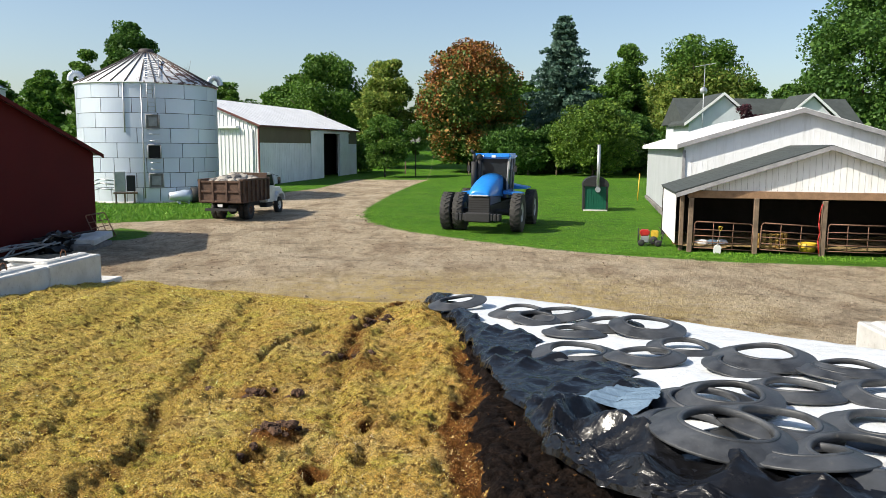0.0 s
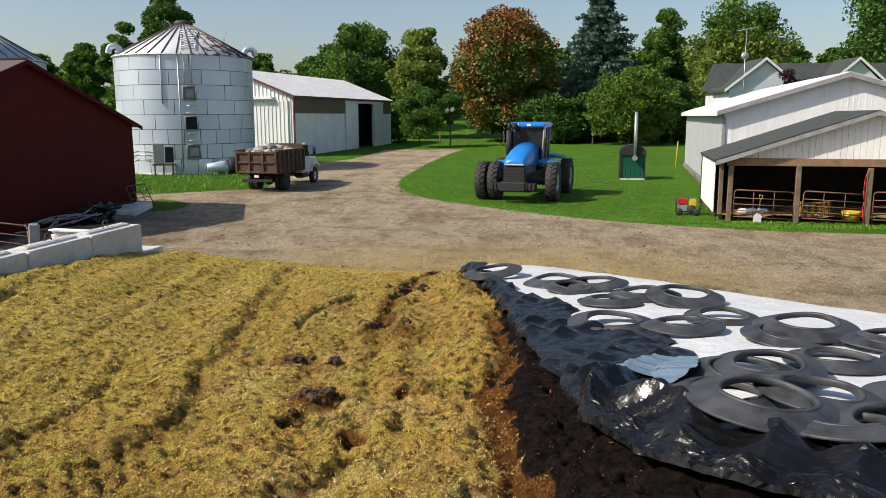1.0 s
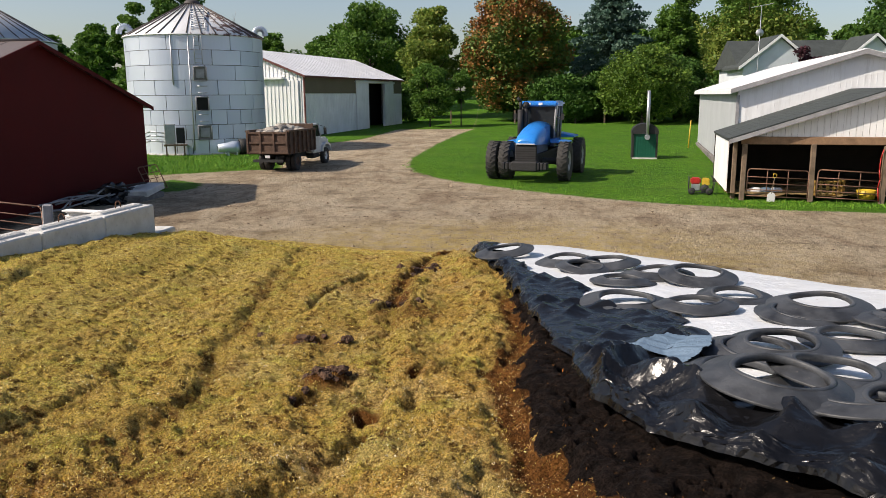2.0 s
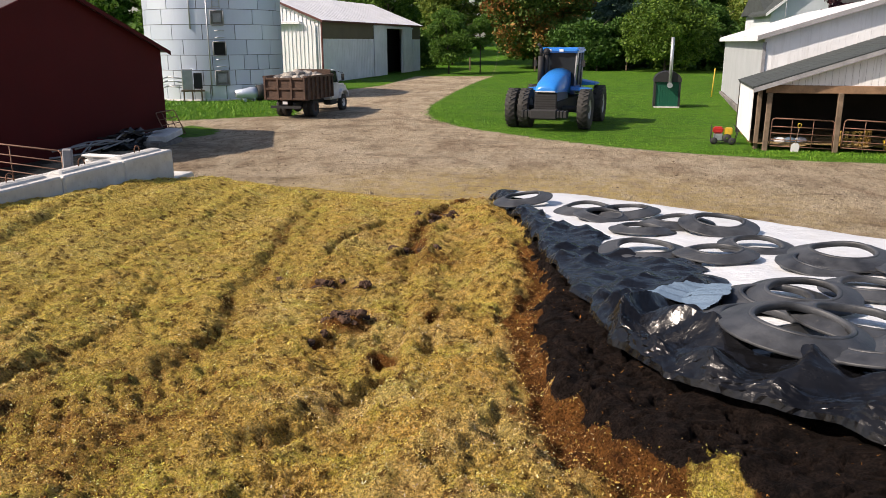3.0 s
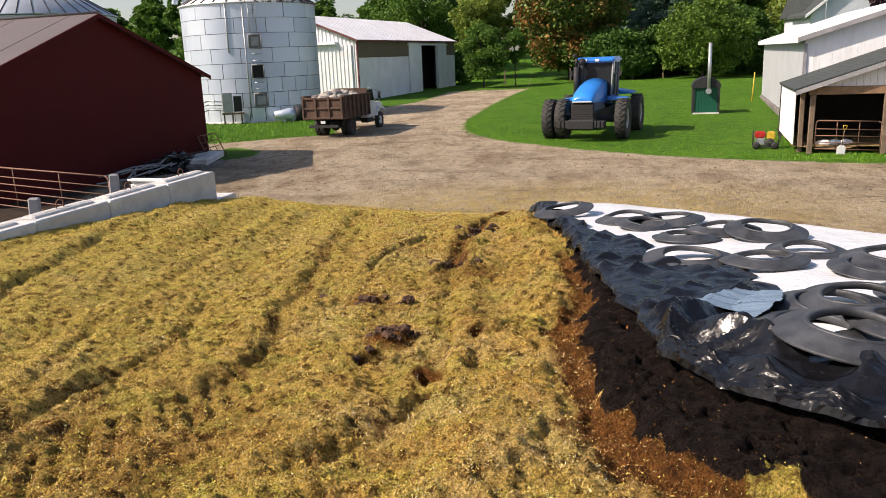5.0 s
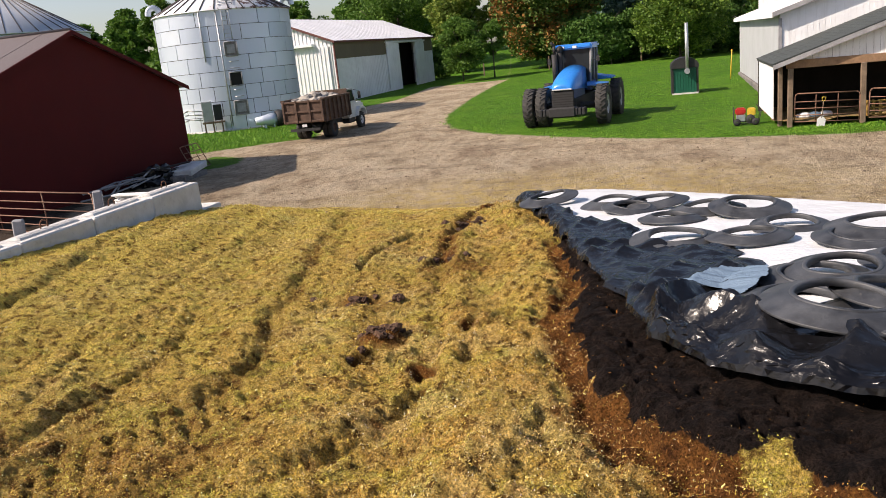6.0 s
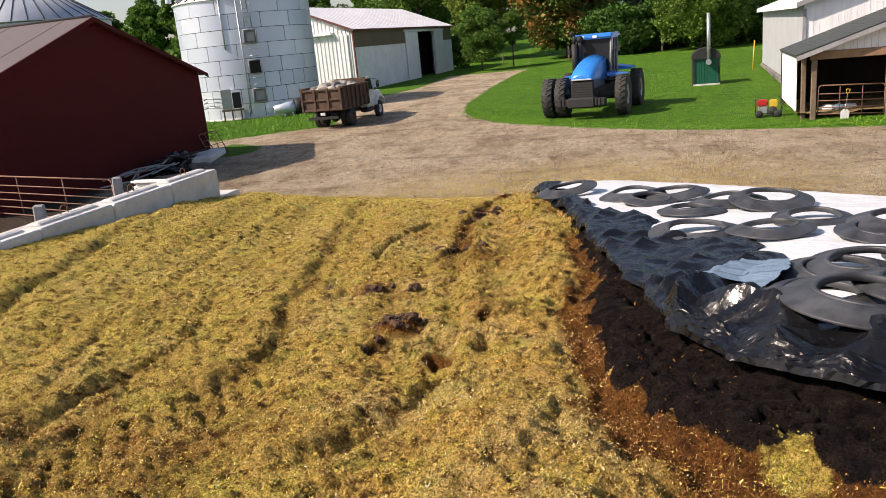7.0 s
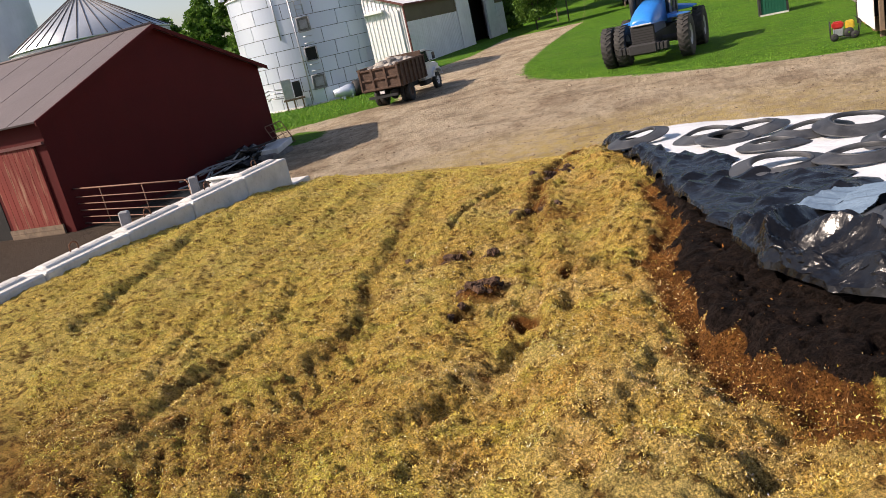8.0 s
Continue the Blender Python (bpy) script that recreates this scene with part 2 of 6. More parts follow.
gr = k.mix(k.ramp(w2, (0.3, 0.0), (0.75, 1.0)), (0.045, 0.145, 0.005), (0.130, 0.310, 0.010))
gr = k.mix(k.ramp(w1, (0.45, 0.0), (0.75, 0.55)), gr, (0.15, 0.27, 0.02))
gr = k.mix(0.6, gr, k.ramp(clod, (0.38, 0.25), (0.56, 1.1)), "MULTIPLY")
gr = k.mix(k.ramp(k.noise(0.9, 6, 0.7, space="World"), (0.52, 0.0), (0.68, 0.6)), gr, (0.03, 0.085, 0.006))
edge = k.math("ADD", k.attr("grass"), k.math("MULTIPLY", k.math("SUBTRACT", w2, 0.5), 0.7))
mask = k.ramp(edge, (0.42, 0.0), (0.58, 1.0))
M_GROUND = k.done(k.mix(mask, dirt, gr), None, k.math("ADD", k.math("ADD", k.math("ADD", w2, tread), clod), k.math("MULTIPLY", w3, 0.6)), 0.13)

gx = np.concatenate([np.linspace(-700, -70, 22), np.linspace(-66, -27, 40), np.arange(-26, 26, 0.3), np.linspace(27, 80, 54), np.linspace(90, 700, 22)])
gy = np.concatenate([np.linspace(-300, -20, 10), np.linspace(-12, 12, 9), np.arange(13, 62, 0.3), np.linspace(63, 180, 80), np.linspace(190, 1200, 20)])
ground = new("ground", grid_mesh("ground", gx, gy, ground_surface, M_GROUND, [("grass", grass_mask), ("litter", litter_mask), ("mud", mud_mask), ("muck", muck_mask)]))
tagged(ground, "packed dirt farmyard with green lawn beyond", "ground", kind="structure")

# ---- the silage heap ----
EDGE_X = [-9, -6, -3.5, -1.5, 0, 1.5, 3, 4, 5, 7, 9, 12]
EDGE_Y = [19.2, 18.8, 17.4, 16.2, 15.7, 14.8, 13.0, 11.4, 9.8, 7.4, 6.2, 5]
TARP = [(-0.15, 15.7), (0.05, 13.4), (0.34, 11.4), (0.62, 8.8), (0.75, 7.2), (0.90, 5.85), (1.04, 5.50), (1.19, 5.26), (1.36, 4.88), (1.62, 4.56), (1.95, 4.28), (2.25, 3.7),
        (2.6, 2.6), (3.2, 1.0), (4, -2), (9.5, -2), (9.5, 6.6), (7.2, 8.2), (5.6, 9.9), (4.6, 11.6), (3.6, 13.2), (2.6, 14.6), (1.4, 15.7), (0.2, 16.4)]
FURROWS = [([(-5.3, 15.0), (-4.95, 12.4), (-4.9, 10.4), (-4.8, 9.6), (-4.73, 8.7), (-4.57, 7.2), (-4.22, 6.0), (-4.0, 5.2)], 0.065, 0.17),
           ([(-4.2, 17.5), (-3.74, 14.5), (-3.38, 11.45), (-2.99, 9.44), (-2.75, 8.0), (-2.74, 7.4), (-2.47, 6.2), (-2.45, 5.6), (-2.51, 5.3)], 0.05, 0.17),
           ([(-2.0, 12.6), (-2.28, 10.97), (-2.29, 10.1), (-2.3, 9.3)], 0.09, 0.13),
           ([(-3.78, 7.9), (-3.42, 6.4), (-3.54, 5.7), (-3.55, 5.0), (-3.56, 4.3)], 0.06, 0.15),
           ([(-0.80, 16.2), (-1.16, 14.6), (-1.24, 13.0), (-1.32, 11.6), (-1.19, 9.9), (-1.38, 9.4)], 0.10, 0.19),
           ([(-7.6, 14.6), (-7.0, 11.7), (-6.5, 9.4), (-6.1, 7.2)], 0.07, 0.18),
           ([(-1.19, 9.7), (-1.02, 7.1), (-0.80, 6.2), (-0.98, 5.6), (-0.97, 4.9), (-1.13, 4.3), (-1.4, 3.9)], 0.075, 0.20),
           ([(-0.42, 7.3), (-0.62, 6.3), (-0.60, 5.6)], 0.09, 0.14)]
CREST = [(-0.6, 14.4), (-0.12, 12.1), (0.05, 9.7), (-0.05, 7.0), (-0.10, 5.6), (-0.26, 4.3), (-0.4, 3.2)]
TREAD = [(-2.42, 5.5), (-2.53, 4.95), (-2.65, 4.7), (-2.8, 4.48), (-2.92, 4.25), (-2.98, 3.9), (-3.05, 3.5)]
PITS = [(-1.96, 7.82, 0.34, 0.26, 0.11), (-1.48, 5.80, 0.15, 0.12, 0.17), (-1.40, 6.33, 0.22, 0.20, -0.08), (-0.62, 6.5, 0.12, 0.15, 0.10), (-0.95, 5.5, 0.12, 0.12, 0.10),
        (-1.30, 9.9, 0.12, 0.35, 0.10), (-2.46, 5.9, 0.10, 0.10, 0.09), (-2.72, 7.2, 0.12, 0.14, 0.07)]


def crust_d(X, Y):
    """Plan distance inside the raised black crust that the sheet covers."""
    wob = 0.30 * (fnoise(X * 3 + 5, Y * 3, 4, .6) - .5)
    line = [(-0.32, 16.2), (-0.06, 13.6), (0.20, 11.3), (0.33, 8.8), (0.38, 7.4), (0.19, 6.35), (0.22, 5.5), (0.30, 4.6), (0.50, 4.05), (0.82, 3.66), (1.26, 3.36), (1.7, 2.85), (2.4, 1.6), (3.2, -2)]
    poly = line + [(12, -2), (12, 7), (7.5, 9), (5, 12), (3, 15), (0.5, 17)]
    return signed(X, Y, poly) + wob


def heap_z(X, Y, detail=True):
    ye = np.interp(X, EDGE_X, EDGE_Y)
    d = ye - Y
    reach = np.interp(X, [-8, -3, -1, 1, 3, 9], [4.2, 4.6, 5.5, 3.2, 2.2, 1.8])
    fall = smooth(-reach, np.interp(X, [-3, 1], [2.2, 0.7]), d)
    top = 2.2 - 0.075 * Y
    bank = np.interp(Y, [2, 9, 12, 15, 17.5, 20], [1.74, 1.74, 1.64, 1.40, 1.15, 0.7])
    top = top + (bank - top) * smooth(-4.4, -7.2, X)
    c = crust_d(X, Y)
    lift = 0.20 * smooth(-0.12, 0.16, c)
    z = (top + lift + 0.10 * smooth(0.5, 2.0, c) * smooth(12, 6, Y)) * fall
    ridge = seg_dist(X, Y, CREST)
    z = z + 0.15 * np.exp(-(ridge / 0.42) ** 2) * smooth(15.5, 13, Y) * (1 - smooth(-.2, .1, c))
    if not detail:
        return z
    wx, wy = X + 0.25 * (fnoise(X * 1.3, Y * 1.3, 3) - .5), Y + 0.25 * (fnoise(X * 1.3 + 40, Y * 1.3, 3) - .5)
    for pts, dep, wid in FURROWS:
        dd = seg_dist(wx, wy, pts)
        along = 1.05 * (0.45 + 0.75 * vnoise(X * 1.7, Y * 1.7 + dep * 90)) * (0.45 + 1.1 * vnoise(X * 6, Y * 6))
        wid = 0.52 * wid
        z = z - dep * along * np.exp(-(dd / wid) ** 2) + 0.35 * dep * np.exp(-((dd - 2 * wid) / (1.3 * wid)) ** 2)
    for px, py, rx, ry, dep in PITS:
        q = ((wx - px) / rx) ** 2 + ((wy - py) / ry) ** 2
        z = z - 1.5 * dep * np.exp(-q ** 2.5) + 0.25 * abs(dep) * np.exp(-((np.sqrt(q) - 1.5) / .4) ** 2)
    lug = seg_dist(X, Y, TREAD)
    s = X * 0.87 + Y * 0.50
    z = z - 0.045 * np.exp(-(lug / 0.36) ** 4) * smooth(5.6, 5.2, Y)
    z = z - 0.05 * np.exp(-(lug / 0.29) ** 4) * (0.5 + 0.5 * np.sin(s * 2 * math.pi / 0.16)) ** 1.5 * smooth(5.6, 5.2, Y)
    rows = np.sin((X * 1.0 + 0.12 * Y) * 2 * math.pi / 1.15 + 2.4 * fnoise(X * .4, Y * .2, 2))
    z = z + 0.03 * rows * smooth(0.2, -0.6, X) * fall
    loose = 0.65 + 0.9 * smooth(-1.8, -0.4, X)
    skin = 1 - 0.75 * smooth(0.0, 0.2, c)
    lump = 0.5 - np.abs(fnoise(X * 3.1 + 31, Y * 3.1, 3) - .5) * 2
    n = 0.10 * loose * (fnoise(X * 2.2, Y * 2.2, 3) - .5) + 0.085 * skin * loose * (fnoise(X * 6, Y * 6, 3) - .5) + 0.095 * skin * (fnoise(X * 18, Y * 18, 3) - .5)
    n = n + 0.035 * skin * loose * lump + 0.17 * skin * smooth(-1.5, -.6, X) * (fnoise(X * 2.6 + 7, Y * 1.7, 3) - .5)
    crack = np.abs(fnoise(X * 2.6 + 60, Y * 2.6, 4) - .5)
    crack2 = np.abs(fnoise(X * 4.4 + 11, Y * 4.4 + 7, 3) - .5)
    n = n - (0.09 * np.exp(-(crack / 0.013) ** 2) + 0.05 * np.exp(-(crack2 / 0.014) ** 2)) * smooth(0.0, 0.2, c)
    n = n + (0.05 * (fnoise(X * 4 + 9, Y * 4, 2) - .5) + 0.045 * (fnoise(X * 22, Y * 22, 3) - .5)) * smooth(0.0, 0.2, c)
    return z + n * smooth(0.0, 0.25, fall) - 0.05 * (1 - smooth(0.0, 0.06, fall))


def brown_mask(X, Y):
    c = crust_d(X, Y)
    n = fnoise(X * 2.5, Y * 2.5, 4)
    m = smooth(0.10, 0.2, np.hypot(X - 1.06, (Y - 3.58) * .6)) * np.exp(-(np.minimum(c + 0.08, 0) / (0.12 + 0.20 * smooth(5.0, 3.6, Y))) ** 2) * smooth(12, 8, Y + 0)
    m = np.maximum(m, 0.75 * np.exp(-(seg_dist(X, Y, FURROWS[4][0]) / 0.22) ** 2))
    m = np.maximum(m, 0.5 * np.exp(-(np.hypot(X + 0.9, Y - 9.3) / 0.9) ** 2))
    m = np.maximum(m, 0.42 * np.exp(-(seg_dist(X, Y, FURROWS[1][0]) / 0.16) ** 2))
    m = np.maximum(m, 0.8 * np.exp(-(np.hypot(X - 1.75, Y - 3.55) / 0.22) ** 2))
    m = np.maximum(m, 0.42 * smooth(-1.2, -2.2, X) * smooth(6.2, 4.6, Y))
    for px, py, rx, ry, dep in PITS[:5]:
        m = np.maximum(m, 1.2 * np.exp(-(((X - px) / rx) ** 2 + ((Y - py) / ry) ** 2)))
    return np.clip(m * (0.5 + n), 0, 1)


def crust_mask(X, Y):
    c = crust_d(X, Y) + 0.10 * (fnoise(X * 9, Y * 9, 3) - .5)
    m = smooth(0.0, 0.07, c)
    for px, py, rx, ry, dep in PITS[:2]:
        m = np.maximum(m, 0.8 * np.exp(-(((X - px) / (.75 * rx)) ** 2 + ((Y - py) / (.75 * ry)) ** 2) ** 2))
    return m * (1 - 0.9 * smooth(0.11, 0.04, np.hypot((X - 1.06), (Y - 3.58) * .6) + 0.12 * (fnoise(X * 9, Y * 9, 2) - .5)))


k = Mat("chopped silage", 0.95, spec=0.1)
n1, n2, n3, n4 = k.noise(1.1, 4, 0.6), k.noise(9, 5, 0.7), k.noise(70, 4, 0.75), k.noise(190, 2, 0.7)
v = k.voronoi(85, out=1)
vs = k.n.new("ShaderNodeSeparateColor")
k.l.new(v, vs.inputs[0])
base = k.mix(k.ramp(n1, (0.35, 0.0), (0.7, 1.0)), (0.62, 0.33, 0.066), (0.64, 0.45, 0.066))
base = k.mix(k.ramp(k.noise(2.3, 5, 0.65), (0.48, 0.0), (0.62, 0.75)), base, (0.46, 0.41, 0.05))
base = k.mix(k.ramp(k.noise(3.1, 5, 0.7), (0.52, 0.0), (0.66, 0.65)), base, (0.40, 0.20, 0.06))
base = k.mix(k.ramp(k.noise(0.8, 4, 0.7), (0.48, 0.0), (0.62, 0.6)), base, (0.68, 0.52, 0.20))
base = k.mix(k.ramp(k.math("ADD", k.math("MULTIPLY", k.sep(0), -0.12), k.math("MULTIPLY", n1, 0.6)), (0.35, 0.0), (1.05, 0.6)), base, (0.74, 0.60, 0.12))
base = k.mix(k.ramp(vs.outputs[0], (0.0, 0.0), (1.0, 0.7)), base, (0.70, 0.52, 0.19))
# low spots of the bump noise are darkened: crevice shade put into the colour
base = k.mix(k.ramp(n2, (0.39, 0.92), (0.52, 0.0)), base, (0.13, 0.062, 0.016))
base = k.mix(0.85, base, k.ramp(n3, (0.35, 0.14), (0.57, 1.4)), "MULTIPLY")
base = k.mix(0.7, base, k.ramp(n4, (0.36, 0.25), (0.56, 1.45)), "MULTIPLY")
brown = k.mix(k.ramp(n2, (0.3, 0.0), (0.7, 1.0)), (0.085, 0.030, 0.010), (0.38, 0.165, 0.038))
brown = k.mix(k.ramp(k.noise(5, 4, 0.7), (0.5, 0.0), (0.65, 0.6)), brown, (0.05, 0.022, 0.010))
brown = k.mix(0.85, brown, k.ramp(n3, (0.34, 0.15), (0.6, 1.2)), "MULTIPLY")
black = k.mix(k.ramp(n2, (0.35, 0.0), (0.75, 1.0)), (0.005, 0.0035, 0.003), (0.040, 0.026, 0.020))
black = k.mix(0.8, black, k.ramp(n3, (0.38, 0.15), (0.6, 1.6)), "MULTIPLY")
black = k.mix(k.ramp(n4, (0.70, 0.0), (0.78, 0.5)), black, (0.15, 0.10, 0.06))
bm_ = k.ramp(k.math("ADD", k.attr("brown"), k.math("MULTIPLY", k.math("SUBTRACT", n3, 0.5), 0.6)), (0.25, 0.0), (0.65, 1.0))
col = k.mix(bm_, base, brown)
crm = k.ramp(k.math("ADD", k.attr("crust"), k.math("ADD", k.math("MULTIPLY", k.math("SUBTRACT", n3, 0.5), 0.9), k.math("MULTIPLY", k.math("SUBTRACT", n2, 0.5), 0.9))), (0.42, 0.0), (0.58, 1.0))
col = k.mix(crm, col, black)
M_SILAGE = k.done(col, None, k.math("ADD", k.math("ADD", n3, k.math("MULTIPLY", n4, 0.5)), k.math("MULTIPLY", n2, 1.0)), 0.06)

hx = np.concatenate([np.arange(-9.7, -4.4, 0.04), np.arange(-4.4, 1.7, 0.022), np.arange(1.7, 9.6, 0.11)])
hy = np.concatenate([np.arange(-6, 2.6, 0.15), np.arange(2.6, 7.2, 0.022), np.arange(7.2, 13, 0.036), np.arange(13, 24, 0.07)])
heap = new("silage_heap", grid_mesh("silage_heap", hx, hy, heap_z, M_SILAGE, [("brown", brown_mask), ("crust", crust_mask)],
                                     keep=lambda X, Y: (X > -7.72 - 0.12 * np.maximum(16.75 - Y, 0))))
tagged(heap, "heap of yellow-green chopped corn silage with black spoiled crust", "silage heap", kind="stuff")


def chips(count, name, lo, hi, mat, mask, seed, size):
    """Loose chopped stalks and leaves scattered over the heap."""
    r = np.random.default_rng(seed)
    y = lo * (hi / lo) ** r.random(count * 2)
    x = r.uniform(-8.4, 2.2, count * 2)
    keep = (np.abs(x) < 1.0 + 0.8 * y) & (x > -7.35 - 0.12 * (16.75 - y)) & (r.random(count * 2) < mask(x, y))
    x, y = x[keep][:count], y[keep][:count]
    n = len(x)
    z = heap_z(x, y) + 0.006
    ln, wd = size * r.lognormal(0, 0.45, n) * (0.75 + 0.05 * y), size * 0.40 * r.lognormal(0, 0.4, n) * (0.75 + 0.05 * y)
    a, tilt = r.uniform(0, 2 * math.pi, n), r.normal(0, 0.65, n)
    u = np.stack([np.cos(a) * np.cos(tilt), np.sin(a) * np.cos(tilt), np.sin(tilt)], -1)
    w = np.stack([-np.sin(a), np.cos(a), r.normal(0, 0.5, n)], -1)
    c = np.stack([x, y, z], -1)
    c[:, 2] += 0.35 * np.abs(np.sin(tilt)) * ln
    du, dw = u * ln[:, None] / 2, w * wd[:, None] / 2
    co = np.stack([c - du - dw, c + du - dw * .7, c + du + dw * .7, c - du + dw], 1).reshape(-1, 3)
    return new(name, quads_mesh(name, co, mat))


k = Mat("chopped stalk", 0.95, spec=0.05)
r = k.rand(island=True)
col = k.ramp(r, (0.0, (0.05, 0.026, 0.008)), (0.20, (0.28, 0.165, 0.030)), (0.42, (0.62, 0.43, 0.075)), (0.72, (0.76, 0.56, 0.12)), (0.94, (0.84, 0.67, 0.24)), (1.0, (0.93, 0.86, 0.56)))
col = k.mix(k.ramp(k.noise(2.3, 5, 0.65), (0.48, 0.0), (0.62, 0.9)), col, k.mix(1.0, col, (0.86, 1.06, 0.75), "MULTIPLY"))
col = k.mix(k.ramp(k.noise(3.1, 5, 0.7), (0.52, 0.0), (0.66, 0.9)), col, k.mix(1.0, col, (0.72, 0.52, 0.70), "MULTIPLY"))
col = k.mix(k.ramp(k.noise(0.8, 4, 0.7), (0.48, 0.0), (0.62, 0.8)), col, k.mix(1.0, col, (1.08, 1.08, 1.7), "MULTIPLY"))
col = k.mix(k.ramp(k.math("MULTIPLY", k.sep(0), -0.12), (0.15, 0.0), (0.6, 1.0)), col, k.mix(1.0, col, (1.14, 1.22, 1.15), "MULTIPLY"))
M_CHIP = k.done(k.mix(0.4, col, k.ramp(k.noise(120, 2), (0.3, 0.55), (0.7, 1.0)), "MULTIPLY"))
k = Mat("brown spoiled stalk", 0.95, spec=0.05)
r = k.rand(island=True)
M_CHIP_BROWN = k.done(k.ramp(r, (0.0, (0.07, 0.028, 0.01)), (0.5, (0.27, 0.115, 0.03)), (0.85, (0.44, 0.23, 0.07)), (1.0, (0.58, 0.42, 0.19))))
tagged(chips(400000, "silage_chips", 3.0, 21, M_CHIP, lambda x, y: np.clip((1 - crust_mask(x, y)) * (1 - 0.8 * brown_mask(x, y)), 0, 1), 3, 0.0095),
       "loose chopped yellow-green corn stalks on the heap", "silage", kind="stuff")
tagged(chips(110000, "spoiled_silage_chips", 3.0, 12, M_CHIP_BROWN, lambda x, y: np.clip(brown_mask(x, y) * 1.2 * (1 - crust_mask(x, y)) + 0.02 * crust_mask(x, y), 0, 1), 5, 0.0105),
       "loose orange-brown spoiled silage beside the black crust", "silage", kind="stuff")

# ---- plastic sheet ----
EDGE = [(-0.36, 15.9), (-0.10, 13.4), (0.19, 11.4), (0.39, 8.93), (0.55, 7.29), (0.65, 6.35), (0.70, 5.59), (0.74, 5.19), (0.84, 4.86), (0.92, 4.60), (1.07, 4.40), (1.25, 4.18), (1.46, 4.03), (1.68, 3.89),
        (1.98, 3.4), (2.6, 2.3), (3.2, 0.9), (4, -2)]
FOLD = [(0.05, 15.9), (0.15, 15.2), (0.12, 13.9), (0.42, 12.64), (0.55, 10.9), (1.02, 10.1), (1.22, 9.5), (1.10, 8.8), (1.40, 8.2), (1.90, 7.8), (1.90, 7.1), (1.80, 6.45), (1.62, 5.95), (1.42, 5.55), (1.52, 5.35),
        (1.58, 5.14), (1.86, 4.90), (2.02, 4.69), (2.6, 4.1), (3.3, 3.0), (4.2, 1.2), (5, -2)]


def sheet_z(X, Y):
    w = np.abs(fnoise(X * 1.1 + 3, Y * 0.8 + 8, 3) - .5)
    drape = heap_z(X, Y, False) + 0.075 + 0.05 * (0.5 - w) + 0.015 * (fnoise(X * 4, Y * 4, 2) - .5)
    return drape


k = Mat("white silage sheet", 0.38, spec=0.5)
a, b = k.noise(1.4, 5, 0.65), k.noise(14, 5, 0.7)
col = k.mix(k.ramp(a, (0.5, 0.0), (0.72, 0.5)), (0.70, 0.72, 0.74), (0.55, 0.55, 0.53))
col = k.mix(k.ramp(b, (0.62, 0.0), (0.74, 0.6)), col, (0.42, 0.38, 0.31))
M_WHITE_SHEET = k.done(col, None, k.noise(8, 4, 0.6), 0.02)
k = Mat("black silage sheet", 0.22, spec=0.3)
a, b = k.noise(2.5, 5, 0.65), k.noise(9, 5, 0.6, dist=1.5)
dust = k.ramp(k.math("ADD", a, k.math("MULTIPLY", b, 0.25)), (0.45, 0.0), (0.85, 1.0))
M_BLACK_SHEET = k.done(k.mix(dust, (0.0035, 0.0035, 0.0042), (0.010, 0.0105, 0.0125)), k.ramp(dust, (0.0, 0.12), (1.0, 0.32)), b, 0.005)
k = Mat("blue-grey underside of sheet", 0.35)
M_BLUE_SHEET = k.done(k.mix(k.noise(5, 4), (0.09, 0.14, 0.20), (0.18, 0.25, 0.33)), None, k.noise(25, 3), 0.01)

tx, ty = np.arange(-0.6, 9.5, 0.05), np.arange(-2, 16.6, 0.05)
sheet = new("silage_cover_sheet", grid_mesh("silage_cover_sheet", tx, ty, sheet_z, M_WHITE_SHEET, keep=lambda X, Y: signed(X, Y, TARP) > 0))
tagged(sheet, "white plastic silage sheet spread over the heap", "plastic sheet")


def strip_mesh(name, left, right, rows, cols, zfun, material, seed, jit):
    """A crumpled sheet between two plan curves, in small flat facets."""
    r = np.random.default_rng(seed)

    def even(pts):
        p = np.array(pts)
        d = np.concatenate([[0], np.cumsum(np.hypot(*np.diff(p, axis=0).T))])
        t = np.linspace(0, d[-1], rows)
        return np.stack([np.interp(t, d, p[:, 0]), np.interp(t, d, p[:, 1])], 1)
    a, b = even(left), even(right)
    u = np.linspace(0, 1, cols)[None, :, None]
    P = a[:, None] * (1 - u) + b[:, None] * u
    P = P + r.normal(0, jit, P.shape) * np.where((u == 0) | (u == 1), .5, 1)
    Z = zfun(P[..., 0], P[..., 1], u[..., 0] * np.ones((rows, 1)), r)
    co = np.concatenate([P, Z[..., None]], -1).reshape(-1, 3)
    q = np.arange(rows * cols).reshape(rows, cols)
    A, Bq, C, D = q[:-1, :-1].ravel(), q[:-1, 1:].ravel(), q[1:, 1:].ravel(), q[1:, :-1].ravel()
    flip = r.random(len(A)) < .5
    t1 = np.where(flip[:, None], np.stack([A, Bq, C], 1), np.stack([A, Bq, D], 1))
    t2 = np.where(flip[:, None], np.stack([A, C, D], 1), np.stack([Bq, C, D], 1))
    me = bpy.data.meshes.new(name)
    me.from_pydata(co.tolist(), [], np.concatenate([t1, t2]).tolist())
    me.materials.append(material)
    return me


def pleat(v):
    """A folded height between 0 and 1 with sharp creases."""
    return np.abs(2 * (v - np.floor(v)) - 1)


